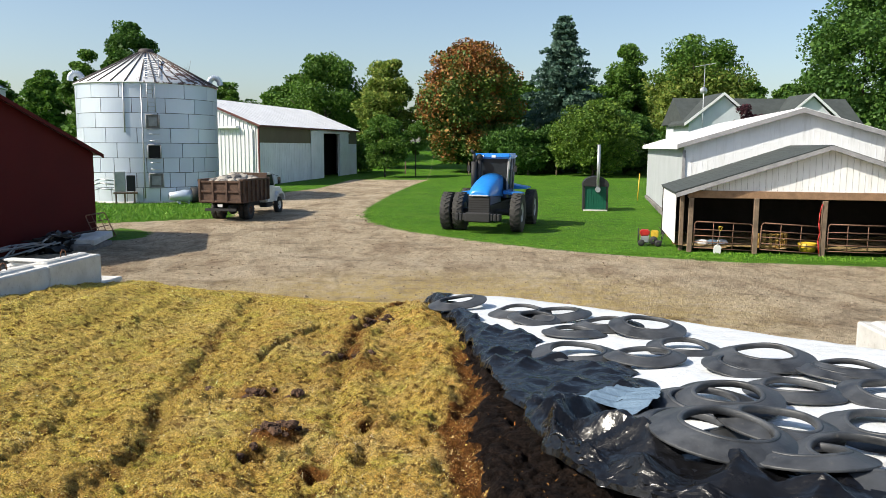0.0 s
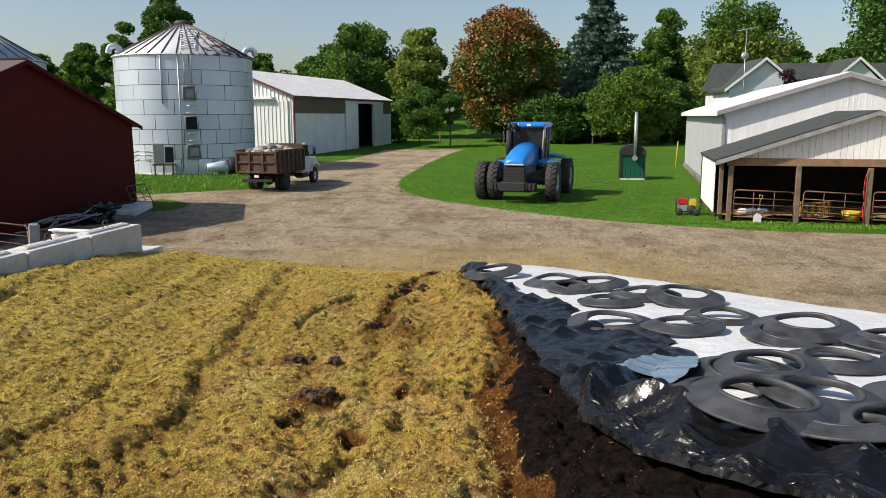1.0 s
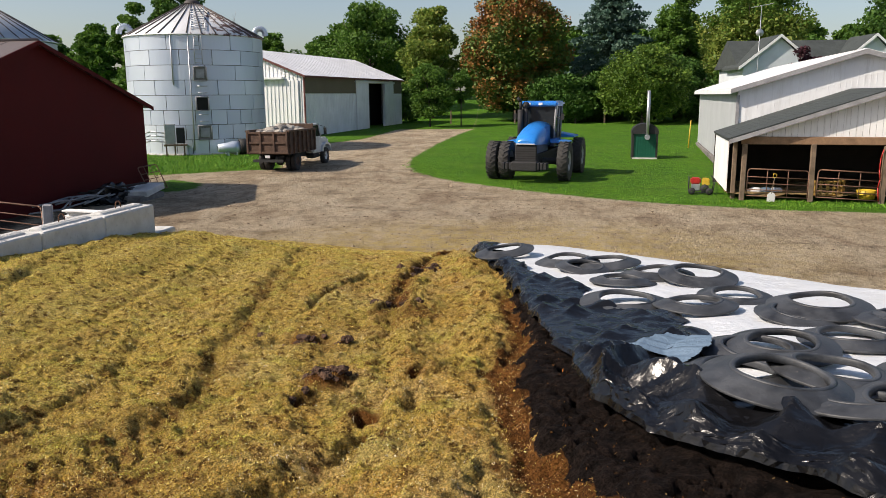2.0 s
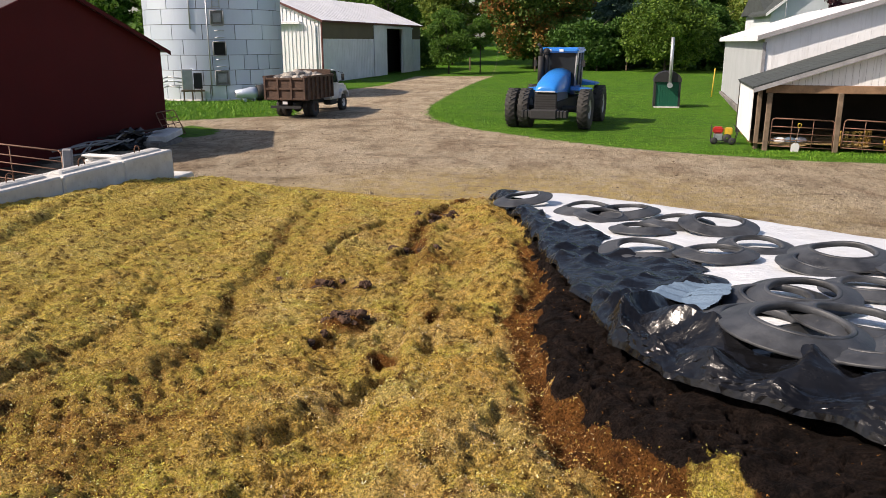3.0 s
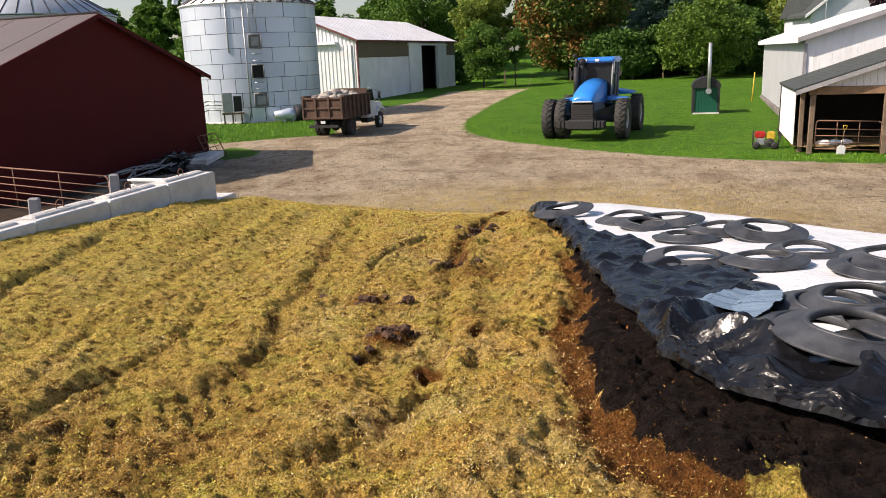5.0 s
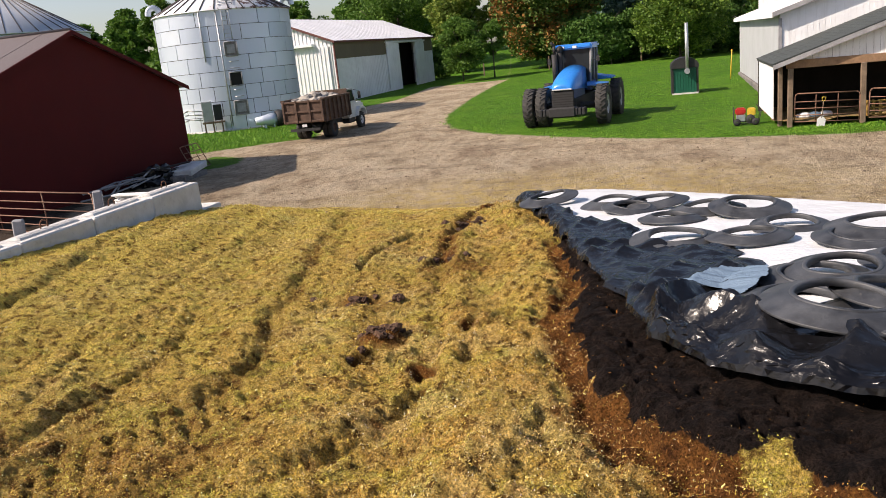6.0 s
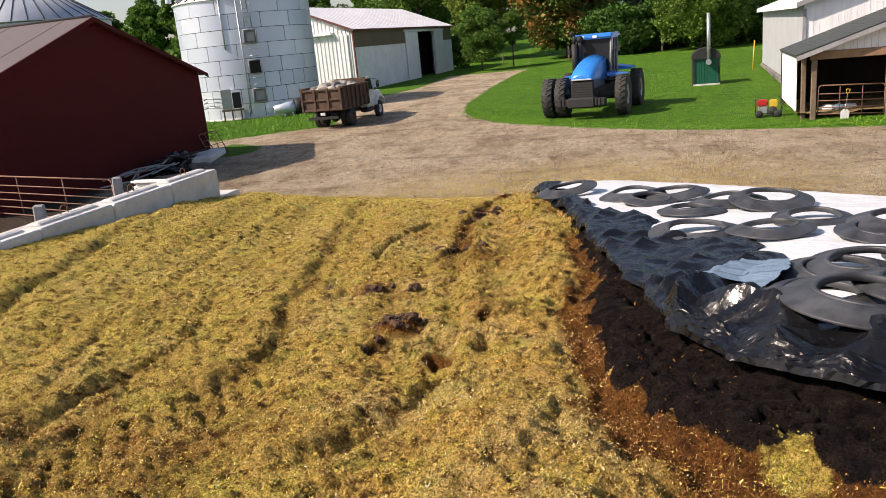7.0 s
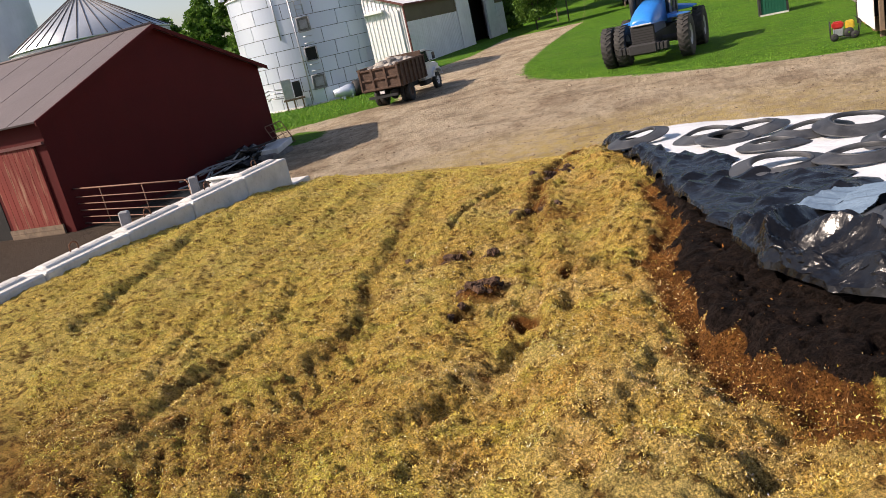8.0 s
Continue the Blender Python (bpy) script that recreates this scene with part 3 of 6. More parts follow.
def crumple(X, Y, U, r):
    near = 0.52 + 0.46 * smooth(7.2, 5.4, Y)
    w1, w2 = fnoise(X * .9 + 2, Y * .9, 2), fnoise(X * .9 + 33, Y * .9 + 8, 2)
    a = pleat((X * .8 + Y * .55) * 1.5 + 1.9 * w1)
    b = pleat((X * .9 - Y * .6) * 1.9 + 2.2 * w2)
    c = pleat((X * .35 + Y * 1.0) * 4.1 + 2.0 * w2 + 1.5 * w1)
    d = pleat((X * 1.0 - Y * .2) * 6.3 + 2.5 * w1)
    e = pleat((X * .75 + Y * .16) * 5.0 + 1.6 * w2)
    fold = 0.13 * a * b + 0.05 * np.maximum(a, b) + 0.030 * c * (0.4 + w1) + 0.008 * d + 0.06 * e * w1 * smooth(5.6, 7.5, Y)
    rim = np.minimum(1, 7 * np.minimum(U, 1 - U) + .10)
    return sheet_z(X, Y) + .015 + near * fold * rim * (0.55 + 0.9 * w2) * (0.2 + 0.8 * smooth(14.5, 10.5, Y)) - .03 * (U < .012)


def ragged(pts, amp):
    """A plan curve with small tears and waves along it."""
    p = np.array(pts)
    d = np.concatenate([[0], np.cumsum(np.hypot(*np.diff(p, axis=0).T))])
    t = np.linspace(0, d[-1], 420)
    q = np.stack([np.interp(t, d, p[:, 0]), np.interp(t, d, p[:, 1])], 1)
    return q + amp * (np.stack([fnoise(t * 2.6, t * 0 + 3, 3), fnoise(t * 2.6 + 50, t * 0 + 9, 3)], 1) - .5)


HEM = ragged(EDGE, .16)
flap = new("black_flap", strip_mesh("black_flap", HEM, ragged(FOLD, .30), 620, 64, crumple, M_BLACK_SHEET, 8, .004))
flap.parent = sheet
tagged(flap, "crumpled shiny black edge folded back")
BLUE = [(1.10, 6.12), (1.32, 6.32), (1.50, 6.46), (1.70, 6.38), (1.83, 6.27), (1.72, 5.91), (1.53, 5.68), (1.39, 5.62), (1.32, 5.83)]
fx, fy = np.arange(1.0, 2.4, 0.012), np.arange(5.6, 7.0, 0.012)
blue = new("turned_corner", grid_mesh("turned_corner", fx, fy, lambda X, Y: sheet_z(X, Y) + 0.085 + 0.06 * pleat(X * 1.9 - Y * .8 + vnoise(X * 2, Y * 2)) + 0.02 * pleat(X * 3 + Y * 5), M_BLUE_SHEET, keep=lambda X, Y: signed(X, Y, BLUE) > 0))
blue.parent = sheet
tagged(blue, "pale blue-grey turned-over corner")

# ---- tyre sidewalls ----
k = Mat("weathered rubber", 0.5, spec=0.5)
a, b = k.noise(3, 5, 0.65), k.noise(30, 4, 0.65)
col = k.mix(k.ramp(a, (0.35, 0.0), (0.7, 1.0)), (0.020, 0.021, 0.023), (0.075, 0.080, 0.088))
col = k.mix(k.ramp(b, (0.62, 0.0), (0.75, 0.5)), col, (0.16, 0.145, 0.12))
M_RUBBER = k.done(col, k.ramp(a, (0.3, 0.38), (0.7, 0.6)), b, 0.003)


def rubber_ring(name, prof):
    bm = B()
    lathe(bm, prof, 44, closed=True)
    for v in bm.verts:
        t = math.atan2(v.co.y, v.co.x)
        v.co.z += 0.008 * math.sin(2 * t + 1) + 0.004 * math.sin(3 * t)
    bmesh.ops.recalc_face_normals(bm, faces=bm.faces[:])
    me = bpy.data.meshes.new(name)
    bm.to_mesh(me)
    bm.free()
    me.materials.append(M_RUBBER)
    return me


def sidewall_meshes(ro, ri, dish):
    """The cut-off side of a tyre, and the thick bead round its hole."""
    w = ro - ri
    side = rubber_ring("tyre_sidewall", [(ri + .02, dish), (ri + .021, dish), (ri + w * .5, dish * .62), (ro - .06, dish * .14), (ro - .002, -.004), (ro, -.006),
                                         (ro, -.020), (ro - .002, -.022), (ro - .06, dish * .14 - .02), (ri + w * .5, dish * .62 - .02), (ri + .021, dish - .022), (ri + .02, dish - .022)])
    bead = rubber_ring("bead", [(ri, dish - .05), (ri, dish - .004), (ri + .006, dish + .004), (ri + .024, dish + .005), (ri + .034, dish + .001), (ri + .036, dish - .008), (ri + .018, dish - .05)])
    return side, bead


SIDEWALLS = [sidewall_meshes(.50, .28, .06), sidewall_meshes(.43, .245, .048), sidewall_meshes(.50, .285, .07)]
TYRES = [(0.26, 12.9, 0, 0.048, 5, 3), (1.21, 11.91, 2, 0.016, 1, 0), (1.77, 11.58, 0, 0.04, 2, 4), (1.39, 11.21, 1, 0.016, 0, -3), (1.74, 10.0, 1, 0.0, 4, -4), (2.7, 10.03, 2, 0.064, 9, 3),
         (2.28, 10.52, 0, 0.016, 2, 0), (1.49, 8.34, 0, 0.016, 4, 2), (2.14, 8.0, 1, 0.032, 9, 4), (2.76, 8.62, 1, 0.008, 4, 2), (3.02, 7.5, 1, 0.0, 2, 3), (3.28, 7.71, 0, 0.072, 6, -2),
         (3.05, 6.5, 1, 0.008, 4, 4), (2.1, 6.03, 1, 0.0, 2, 2), (2.29, 6.02, 1, 0.048, 5, 4), (1.79, 5.44, 1, 0.008, 2, 3), (2.34, 5.21, 1, 0.072, 3, 6), (1.87, 4.9, 2, 0.104, 6, 5),
         (2.26, 4.65, 1, 0.048, 9, 12), (2.59, 4.59, 0, 0.024, 4, 4), (3.78, 6.3, 1, 0.0, 2, 2), (3.82, 7.2, 1, 0.0, -2, 2), (3.92, 7.26, 1, 0.04, 2, 4), (3.2, 5.3, 0, 0.0, 2, 3)]
for i, (x, y, kind, up, tx_, ty_) in enumerate(TYRES):
    ob = new("tyre_sidewall", SIDEWALLS[kind][0])
    slope = (float(heap_z(x, y + .3, False)) - float(heap_z(x, y - .3, False))) / .6
    side = (float(heap_z(x + .3, y, False)) - float(heap_z(x - .3, y, False))) / .6
    ob.matrix_basis = pose(x, y, float(sheet_z(x, y)) + .035 + up, math.degrees(math.atan(slope)) + tx_, -math.degrees(math.atan(side)) + ty_, i * 67)
    tagged(ob, "weathered black rubber tyre sidewall lying on the plastic sheet", "tyre", "tyre sidewalls on the sheet")
    bd = new("bead", SIDEWALLS[kind][1])
    bd.parent = ob


# ---- bunker walls of concrete blocks ----
k = Mat("cast concrete", 0.9, spec=0.2)
a, b, c = k.noise(1.5, 5, 0.7), k.noise(14, 5, 0.7), k.noise(90, 3, 0.6)
col = k.mix(k.ramp(a, (0.3, 0.0), (0.7, 1.0)), (0.50, 0.49, 0.46), (0.74, 0.73, 0.70))
col = k.mix(k.ramp(b, (0.58, 0.0), (0.75, 0.6)), col, (0.30, 0.275, 0.235))
col = k.mix(k.rand(), col, k.mix(0.2, col, (0.3, 0.3, 0.29)))
M_CONCRETE = k.done(col, None, k.math("ADD", b, c), 0.012)


def block_mesh(lx, ly, lz, groove):
    bm = B()
    bx(bm, -lx / 2, -ly / 2, 0, lx / 2, ly / 2, lz)
    if groove:
        a = bx(bm, -.17, -ly / 2 + .14, lz - .02, .17, ly / 2 - .14, lz + .055)
        for v in a[4:]:
            v.co.x *= .55
            v.co.y *= .95
    bevel(bm, 0.03, 1)
    bmesh.ops.recalc_face_normals(bm, faces=bm.faces[:])
    me = bpy.data.meshes.new("block")
    bm.to_mesh(me)
    bm.free()
    me.materials.append(M_CONCRETE)
    return me


BLOCK, TOPBLOCK = block_mesh(.61, 1.82, .625, False), block_mesh(.61, 1.82, .625, True)


def bunker_wall(name, x_far, y_far, dirx, courses, count, label):
    """A wall of stacked blocks that runs back from its far end."""
    w = thing(name, pose(x_far, y_far, 0, 0, 0, -math.degrees(math.atan2(dirx, 1))), label, "wall", kind="structure")
    for c in range(courses):
        for i in range(count):
            off = -.91 - 1.83 * i + (0.85 if c == courses - 2 else 0.3 * (courses - 1 - c) if c < courses - 2 else 0)
            ob = new("block", TOPBLOCK if c == courses - 1 else BLOCK)
            ob.parent = w
            ob.matrix_basis = pose(random.uniform(-.012, .012), off, c * .628 - .02, 0, 0, random.uniform(-.4, .4))
            if c == courses - 1:
                bm = B()
                pts = [(.02, -.09, .68), (.02, -.08, .78), (.02, -.03, .815), (.02, .03, .815), (.02, .08, .78), (.02, .09, .68)]
                tube(bm, pts, .012, 6)
                part("lifting_loop", bm, M_RUST, ob)
    return w


M_RUST = plain("rusted steel", (0.19, 0.085, 0.045), 0.85, 0.2, 0.45, 6)
bunker_wall("bunker_wall_west", -7.70, 16.75, 0.12, 3, 9, "low wall of pale stacked concrete blocks with lifting loops")
bunker_wall("bunker_wall_east", 7.55, 13.3, 0.085, 2, 5, "white concrete block wall at the end of the bunker")


# ---- building materials ----
def ribbed(name, color, rough=0.5, metal=0.0, stain=(0.3, 0.25, 0.2), amount=0.4, vary=0.15):
    """Painted steel or board siding with streaks that run down it."""
    k = Mat(name, rough, metal, 0.25)
    streak = k.noise(2.0, 5, 0.7, stretch=(3.0, 3.0, 0.25))
    blot, fine = k.noise(0.6, 4, 0.6), k.noise(25, 4, 0.65)
    col = k.mix(k.ramp(blot, (0.3, 0.0), (0.7, 1.0)), tuple(c * (1 - vary) for c in color), color)
    col = k.mix(k.ramp(streak, (0.52, 0.0), (0.75, amount)), col, stain)
    return k.done(col, k.ramp(fine, (0.3, rough - 0.1), (0.7, rough + 0.12)), fine, 0.004)


M_RED = ribbed("dark red painted siding", (0.078, 0.0036, 0.003), 0.75, 0, (0.050, 0.003, 0.0025), 0.5, 0.2)
M_REDDOOR = ribbed("worn red door boards", (0.20, 0.04, 0.03), 0.8, 0, (0.36, 0.25, 0.16), 0.9, 0.3)
M_REDROOF = ribbed("faded brown-grey steel roof", (0.155, 0.13, 0.125), 0.55, 0.15, (0.11, 0.08, 0.065), 0.45)
M_WHITE = ribbed("white painted siding", (0.83, 0.84, 0.85), 0.55, 0, (0.50, 0.50, 0.48), 0.5)
M_WHITEBOARD = ribbed("chalky white boards", (0.86, 0.86, 0.85), 0.8, 0, (0.45, 0.43, 0.39), 0.6)
M_GREYWHITE = ribbed("grey-white boards", (0.42, 0.44, 0.46), 0.85, 0, (0.30, 0.36, 0.35), 0.6)
M_WHITEROOF = ribbed("white steel roof", (0.80, 0.80, 0.81), 0.45, 0, (0.6, 0.58, 0.55), 0.3)
M_BROWNBAND = ribbed("brown siding band", (0.15, 0.125, 0.085), 0.6, 0, (0.11, 0.09, 0.06), 0.4)
M_MAROON = plain("maroon trim", (0.13, 0.035, 0.03), 0.6)
M_SHINGLE = plain("grey-green shingles", (0.055, 0.066, 0.064), 0.9, 0, 0.3, 1.2, 0.01, 14)
M_GREYTRIM = plain("weathered grey trim", (0.33, 0.33, 0.34), 0.75, 0, 0.3, 2)
M_WOOD = plain("weathered timber", (0.21, 0.15, 0.10), 0.85, 0, 0.4, 4, 0.006, 30)
M_BEAM = plain("brown timber beam", (0.30, 0.18, 0.10), 0.8, 0, 0.3, 3, 0.006, 30)
# very dark brown wood: the shelter's interior shade is part of this colour
M_SHADEDWOOD = plain("barn boards with shade in the colour", (0.028, 0.022, 0.018), 0.9, 0, 0.4, 2)
M_STONE = plain("foundation stone", (0.22, 0.205, 0.19), 0.9, 0, 0.5, 3, 0.02, 12)
M_GREY = plain("galvanized steel", (0.52, 0.54, 0.56), 0.42, 0.7, 0.2, 2)
M_PIPE = plain("rusty gate pipe", (0.24, 0.13, 0.085), 0.7, 0.3, 0.4, 8)
M_DARK = plain("black rubber and iron", (0.02, 0.02, 0.021), 0.7, 0, 0.4, 8)
# near-black colour stands in for shade inside openings; also colours the grille bars
M_NEARBLACK = plain("near-black for interior shade and grille", (0.012, 0.011, 0.010), 0.9)
M_STRAW = plain("trampled straw", (0.36, 0.25, 0.10), 0.95, 0, 0.5, 4, 0.05, 25)
M_YELLOW = plain("yellow paint", (0.62, 0.42, 0.03), 0.5, 0, 0.25, 6)
M_FEEDER = plain("tan painted steel", (0.40, 0.24, 0.05), 0.6, 0, 0.4, 6)
M_REDPAINT = plain("red machine paint", (0.50, 0.025, 0.02), 0.4, 0, 0.2, 6)
M_GREEN = ribbed("dark green steel", (0.014, 0.115, 0.070), 0.45, 0, (0.01, 0.05, 0.035), 0.4)
M_MUD = plain("dark mud", (0.07, 0.05, 0.036), 0.9, 0, 0.5, 2, 0.04, 10)
M_HOUSE = ribbed("pale blue-white house siding", (0.66, 0.71, 0.76), 0.6, 0, (0.55, 0.58, 0.6), 0.3)
k = Mat("window glass", 0.08, 0.0, 0.18)
M_GLASS = k.done(k.mix(k.noise(1.5, 3), (0.012, 0.016, 0.02), (0.03, 0.036, 0.042)))


def frame_matrix(ox, oy, oz, xa, ya):
    """A pose from an origin and the plan directions of its x and y axes."""
    return Matrix(((xa[0], ya[0], 0, ox), (xa[1], ya[1], 0, oy), (0, 0, 1, oz), (0, 0, 0, 1)))


def gable_wall(t, name, x0, x1, xm, eave, peak, y, thick, mat, rib=0.3, foot=-0.6, out=-1, depth=0.025, label=""):
    """A gable end with standing ribs on its outer face."""
    bm = B()
    prism(bm, [(x0, foot), (x1, foot), (x1, eave), (xm, peak), (x0, eave)], y, y - out * thick)
    wall = part(name, bm, mat, t, label)
    x = x0 + rib / 2
    while x < x1 and rib:
        h = eave + (peak - eave) * (1 - abs(x - xm) / (xm - x0 if x < xm else x1 - xm)) - 0.03
        bm = B()
        bx(bm, x - .03, y + out * .001, foot, x + .03, y + out * depth, h)
        part("siding_rib", bm, mat, wall)
        x += rib
    return wall


def side_wall(t, name, x, y0, y1, eave, thick, mat, rib=0.3, foot=-0.6, out=-1, depth=0.025, label=""):
    bm = B()
    bx(bm, min(x, x - out * thick), y0, foot, max(x, x - out * thick), y1, eave)
    wall = part(name, bm, mat, t, label)
    y = y0 + rib / 2
    while rib and y < y1:
        bm = B()
        bx(bm, min(x + out * .001, x + out * depth), y - .02, foot, max(x + out * .001, x + out * depth), y + .02, eave - .02)
        part("siding_rib", bm, mat, wall)
        y += rib
    return wall


def roof_slope(t, xe, ze, xr, zr, y0, y1, mat, over=0.35, thick=0.07, seam=0.9, seam_h=0.03, name="roof_slope", label=""):
    """One side of a gable roof, carried past the eave, with raised seams."""
    d = Vector((xe - xr, 0, ze - zr)).normalized()
    e = Vector((xe, 0, ze)) + d * over
    n = Vector((-d.z, 0, d.x)) if d.x > 0 else Vector((d.z, 0, -d.x))
    bm = B()
    pts = [(xr, zr), (e.x, e.z), (e.x + n.x * thick, e.z + n.z * thick), (xr, zr + thick / max(n.z, .3))]
    prism(bm, pts, y0, y1)
    slope = part(name, bm, mat, t, label)
    y = y0 + seam / 2
    while seam and y < y1:
        a, b = Vector((xr, y, zr + thick / max(n.z, .3))), Vector((e.x, y, e.z)) + Vector((n.x, 0, n.z)) * thick
        for s in (-.02,):
            bm = B()
            q = [bm.verts.new(p) for p in (a + Vector((0, s, 0)), b + Vector((0, s, 0)), b + Vector((0, s, seam_h)), a + Vector((0, s, seam_h)))]
            r = [bm.verts.new(v.co + Vector((0, .04, 0))) for v in q]
            bm.faces.new(q), bm.faces.new(r[::-1])
            for i in range(4):
                bm.faces.new((q[(i + 1) % 4], q[i], r[i], r[(i + 1) % 4]))
            part("roof_seam", bm, mat, slope)
        y += seam
    return slope


def rake_board(t, xe, ze, xr, zr, y, mat, over=0.35, h=0.2, thick=0.05, name="rake_board"):
    d = Vector((xe - xr, 0, ze - zr)).normalized()
    e = Vector((xe, 0, ze)) + d * over
    bm = B()
    prism(bm, [(xr, zr + .06), (e.x, e.z + .06), (e.x, e.z - h + .06), (xr, zr - h + .06)], y - thick, y)
    return part(name, bm, mat, t)


# ---- red barn ----
red = thing("red_barn", frame_matrix(-17.92, 22.45, 0, (.2, .98), (-.98, .2)), "dark red gabled barn with a faded steel roof", "barn")
gable_wall(red, "gable_wall", 0, 12.4, 6.2, 3.85, 6.2, 0, .15, M_RED, 0)
gable_wall(red, "back_wall", 0, 12.4, 6.2, 3.85, 6.2, 22, .15, M_RED, 0, out=1)
side_wall(red, "side_wall", 0, .15, 21.85, 3.85, .15, M_RED, 0)
side_wall(red, "side_wall", 12.4, .15, 21.85, 3.85, .15, M_RED, 0, out=1)
roof_slope(red, 0, 3.85, 6.2, 6.2, -.25, 22.2, M_REDROOF, .35, .06, 2.6, .012)
roof_slope(red, 12.4, 3.85, 6.2, 6.2, -.25, 22.2, M_REDROOF, .35, .06, 2.6, .012)
rake_board(red, 0, 3.85, 6.2, 6.2, -.26, M_RED, .35, .16)
rake_board(red, 12.4, 3.85, 6.2, 6.2, -.26, M_RED, .35, .16)
bm = B()
bar(bm, (6.2, -.25, 6.29), (6.2, 22.2, 6.29), .06, .06, 6)
part("ridge_cap", bm, M_REDROOF, red)
bm = B()
bx(bm, -.045, .5, .12, -.01, 2.84, 2.95)
door = part("sliding_door", bm, M_REDDOOR, red, "worn red board door with bare wood below")
for i in range(9):
    bm = B()
    bx(bm, -.085, .5 + .26 * i, .1, -.047, .745 + .26 * i, 3.0 + random.uniform(-.01, .01))
    part("door_board", bm, M_REDDOOR, door)
bm = B()
for i in range(4):
    bx(bm, -.12, .4, -.3 + i * .16, -.05, 3.0, -.15 + i * .16)
part("kick_board", bm, M_WOOD, red)
bm = B()
bx(bm, -.14, -.0, 3.02, -.03, 5.2, 3.12)
part("door_track", bm, M_MAROON, red)
# solid panel, coloured near-black like the unlit inside of a doorway
bm = B()
bx(bm, -.02, 3.1, -.3, .13, 5.0, 2.95)
part("doorway", bm, M_NEARBLACK, red)
vent = thing("roof_ventilator", red.matrix_basis @ Matrix.Translation((5.9, 9.5, 6.12)), "small white roof ventilator on the red barn", "ventilator")
bm = B()
bx(bm, -.3, -.3, 0, .3, .3, .55)
bevel(bm, .03)
part("box", bm, M_WHITE, vent)
bm = B()
for i in range(4):
    bx(bm, -.34, -.34, .1 + i * .11, .34, .34, .14 + i * .11)
part("louvre", bm, M_GREYTRIM, vent)
bm = B()
bar(bm, (0, 0, .55), (0, 0, .8), .42, .05, 4)
part("cap", bm, M_GREYTRIM, vent)


# ---- grain bins ----
k = Mat("chalky white bin sheet", 0.42, 0.4)
a, b, c = k.noise(0.5, 5, 0.65), k.noise(5, 5, 0.7, stretch=(1, 1, .3)), k.noise(40, 3)
col = k.mix(k.rand(), (0.48, 0.55, 0.66), (0.64, 0.70, 0.79))
col = k.mix(k.ramp(a, (0.45, 0.0), (0.7, 0.35)), col, (0.50, 0.56, 0.62))
col = k.mix(k.ramp(b, (0.66, 0.0), (0.76, 0.7)), col, (0.30, 0.31, 0.26))
M_BINSHEET = k.done(col, None, c, 0.003)
k = Mat("peeling white bin roof", 0.5, 0.15)
a, b = k.noise(0.55, 4, 0.6), k.noise(2.2, 6, 0.72)
side = k.ramp(k.math("ADD", k.math("MULTIPLY", k.sep(0), 0.085), k.math("MULTIPLY", a, 0.5)), (0.2, 0.0), (0.6, 0.24))
rustm = k.ramp(k.math("ADD", b, side), (0.64, 0.0), (0.68, 1.0))
M_BINROOF = k.done(k.mix(rustm, k.mix(a, (0.62, 0.63, 0.65), (0.78, 0.79, 0.8)), k.mix(b, (0.075, 0.04, 0.035), (0.17, 0.09, 0.075))), None, b, 0.006)
M_BINROOF_GREY = ribbed("galvanized bin roof", (0.52, 0.56, 0.60), 0.4, 0.5, (0.36, 0.38, 0.4), 0.4)
M_BINGREY = ribbed("galvanized corrugated steel", (0.46, 0.50, 0.54), 0.42, 0.5, (0.34, 0.36, 0.38), 0.4)


def cone_roof(t, r, z0, z1, ribs, mat):
    bm = B()
    lathe(bm, [(r + .12, z0 - .08), (r + .12, z0 - .02), (.45, z1), (.45, z1 - .05), (r, z0 - .1)], 64, closed=True)
    part("roof", bm, mat, t)
    for i in range(ribs):
        a = 2 * math.pi * (i + .5) / ribs
        c, s = math.cos(a), math.sin(a)
        bm = B()
        bar(bm, ((r + .1) * c, (r + .1) * s, z0 + .02), (.5 * c, .5 * s, z1 + .03), .045, .03, 5)
        part("roof_rib", bm, M_ROOFRIB, t)
    bm = B()
    lathe(bm, [(.55, z1 - .05), (.55, z1 + .12), (.4, z1 + .25), (.02, z1 + .3)], 20)
    part("roof_cap", bm, M_DARKCAP, t)


M_ROOFRIB = plain("rusted roof rib", (0.10, 0.085, 0.08), 0.7, 0.2, 0.5, 3)
M_DARKCAP = plain("dark cap", (0.06, 0.05, 0.05), 0.7)
silo = thing("grain_bin", pose(-21.4, 57.4, .34, 0, 0, 20.45), "old white sheet-steel grain bin with rusting cone roof", "grain bin")
R, RING, NP = 4.8, 1.0, 14
M_BINSEAM = plain("dark bolted seam", (0.06, 0.065, 0.07), 0.7, 0.1, 0.3, 4)
bm = B()
bar(bm, (0, 0, -.5), (0, 0, 8 * RING), R - .05, R - .05, 96)
part("seam_backing", bm, M_BINSEAM, silo)


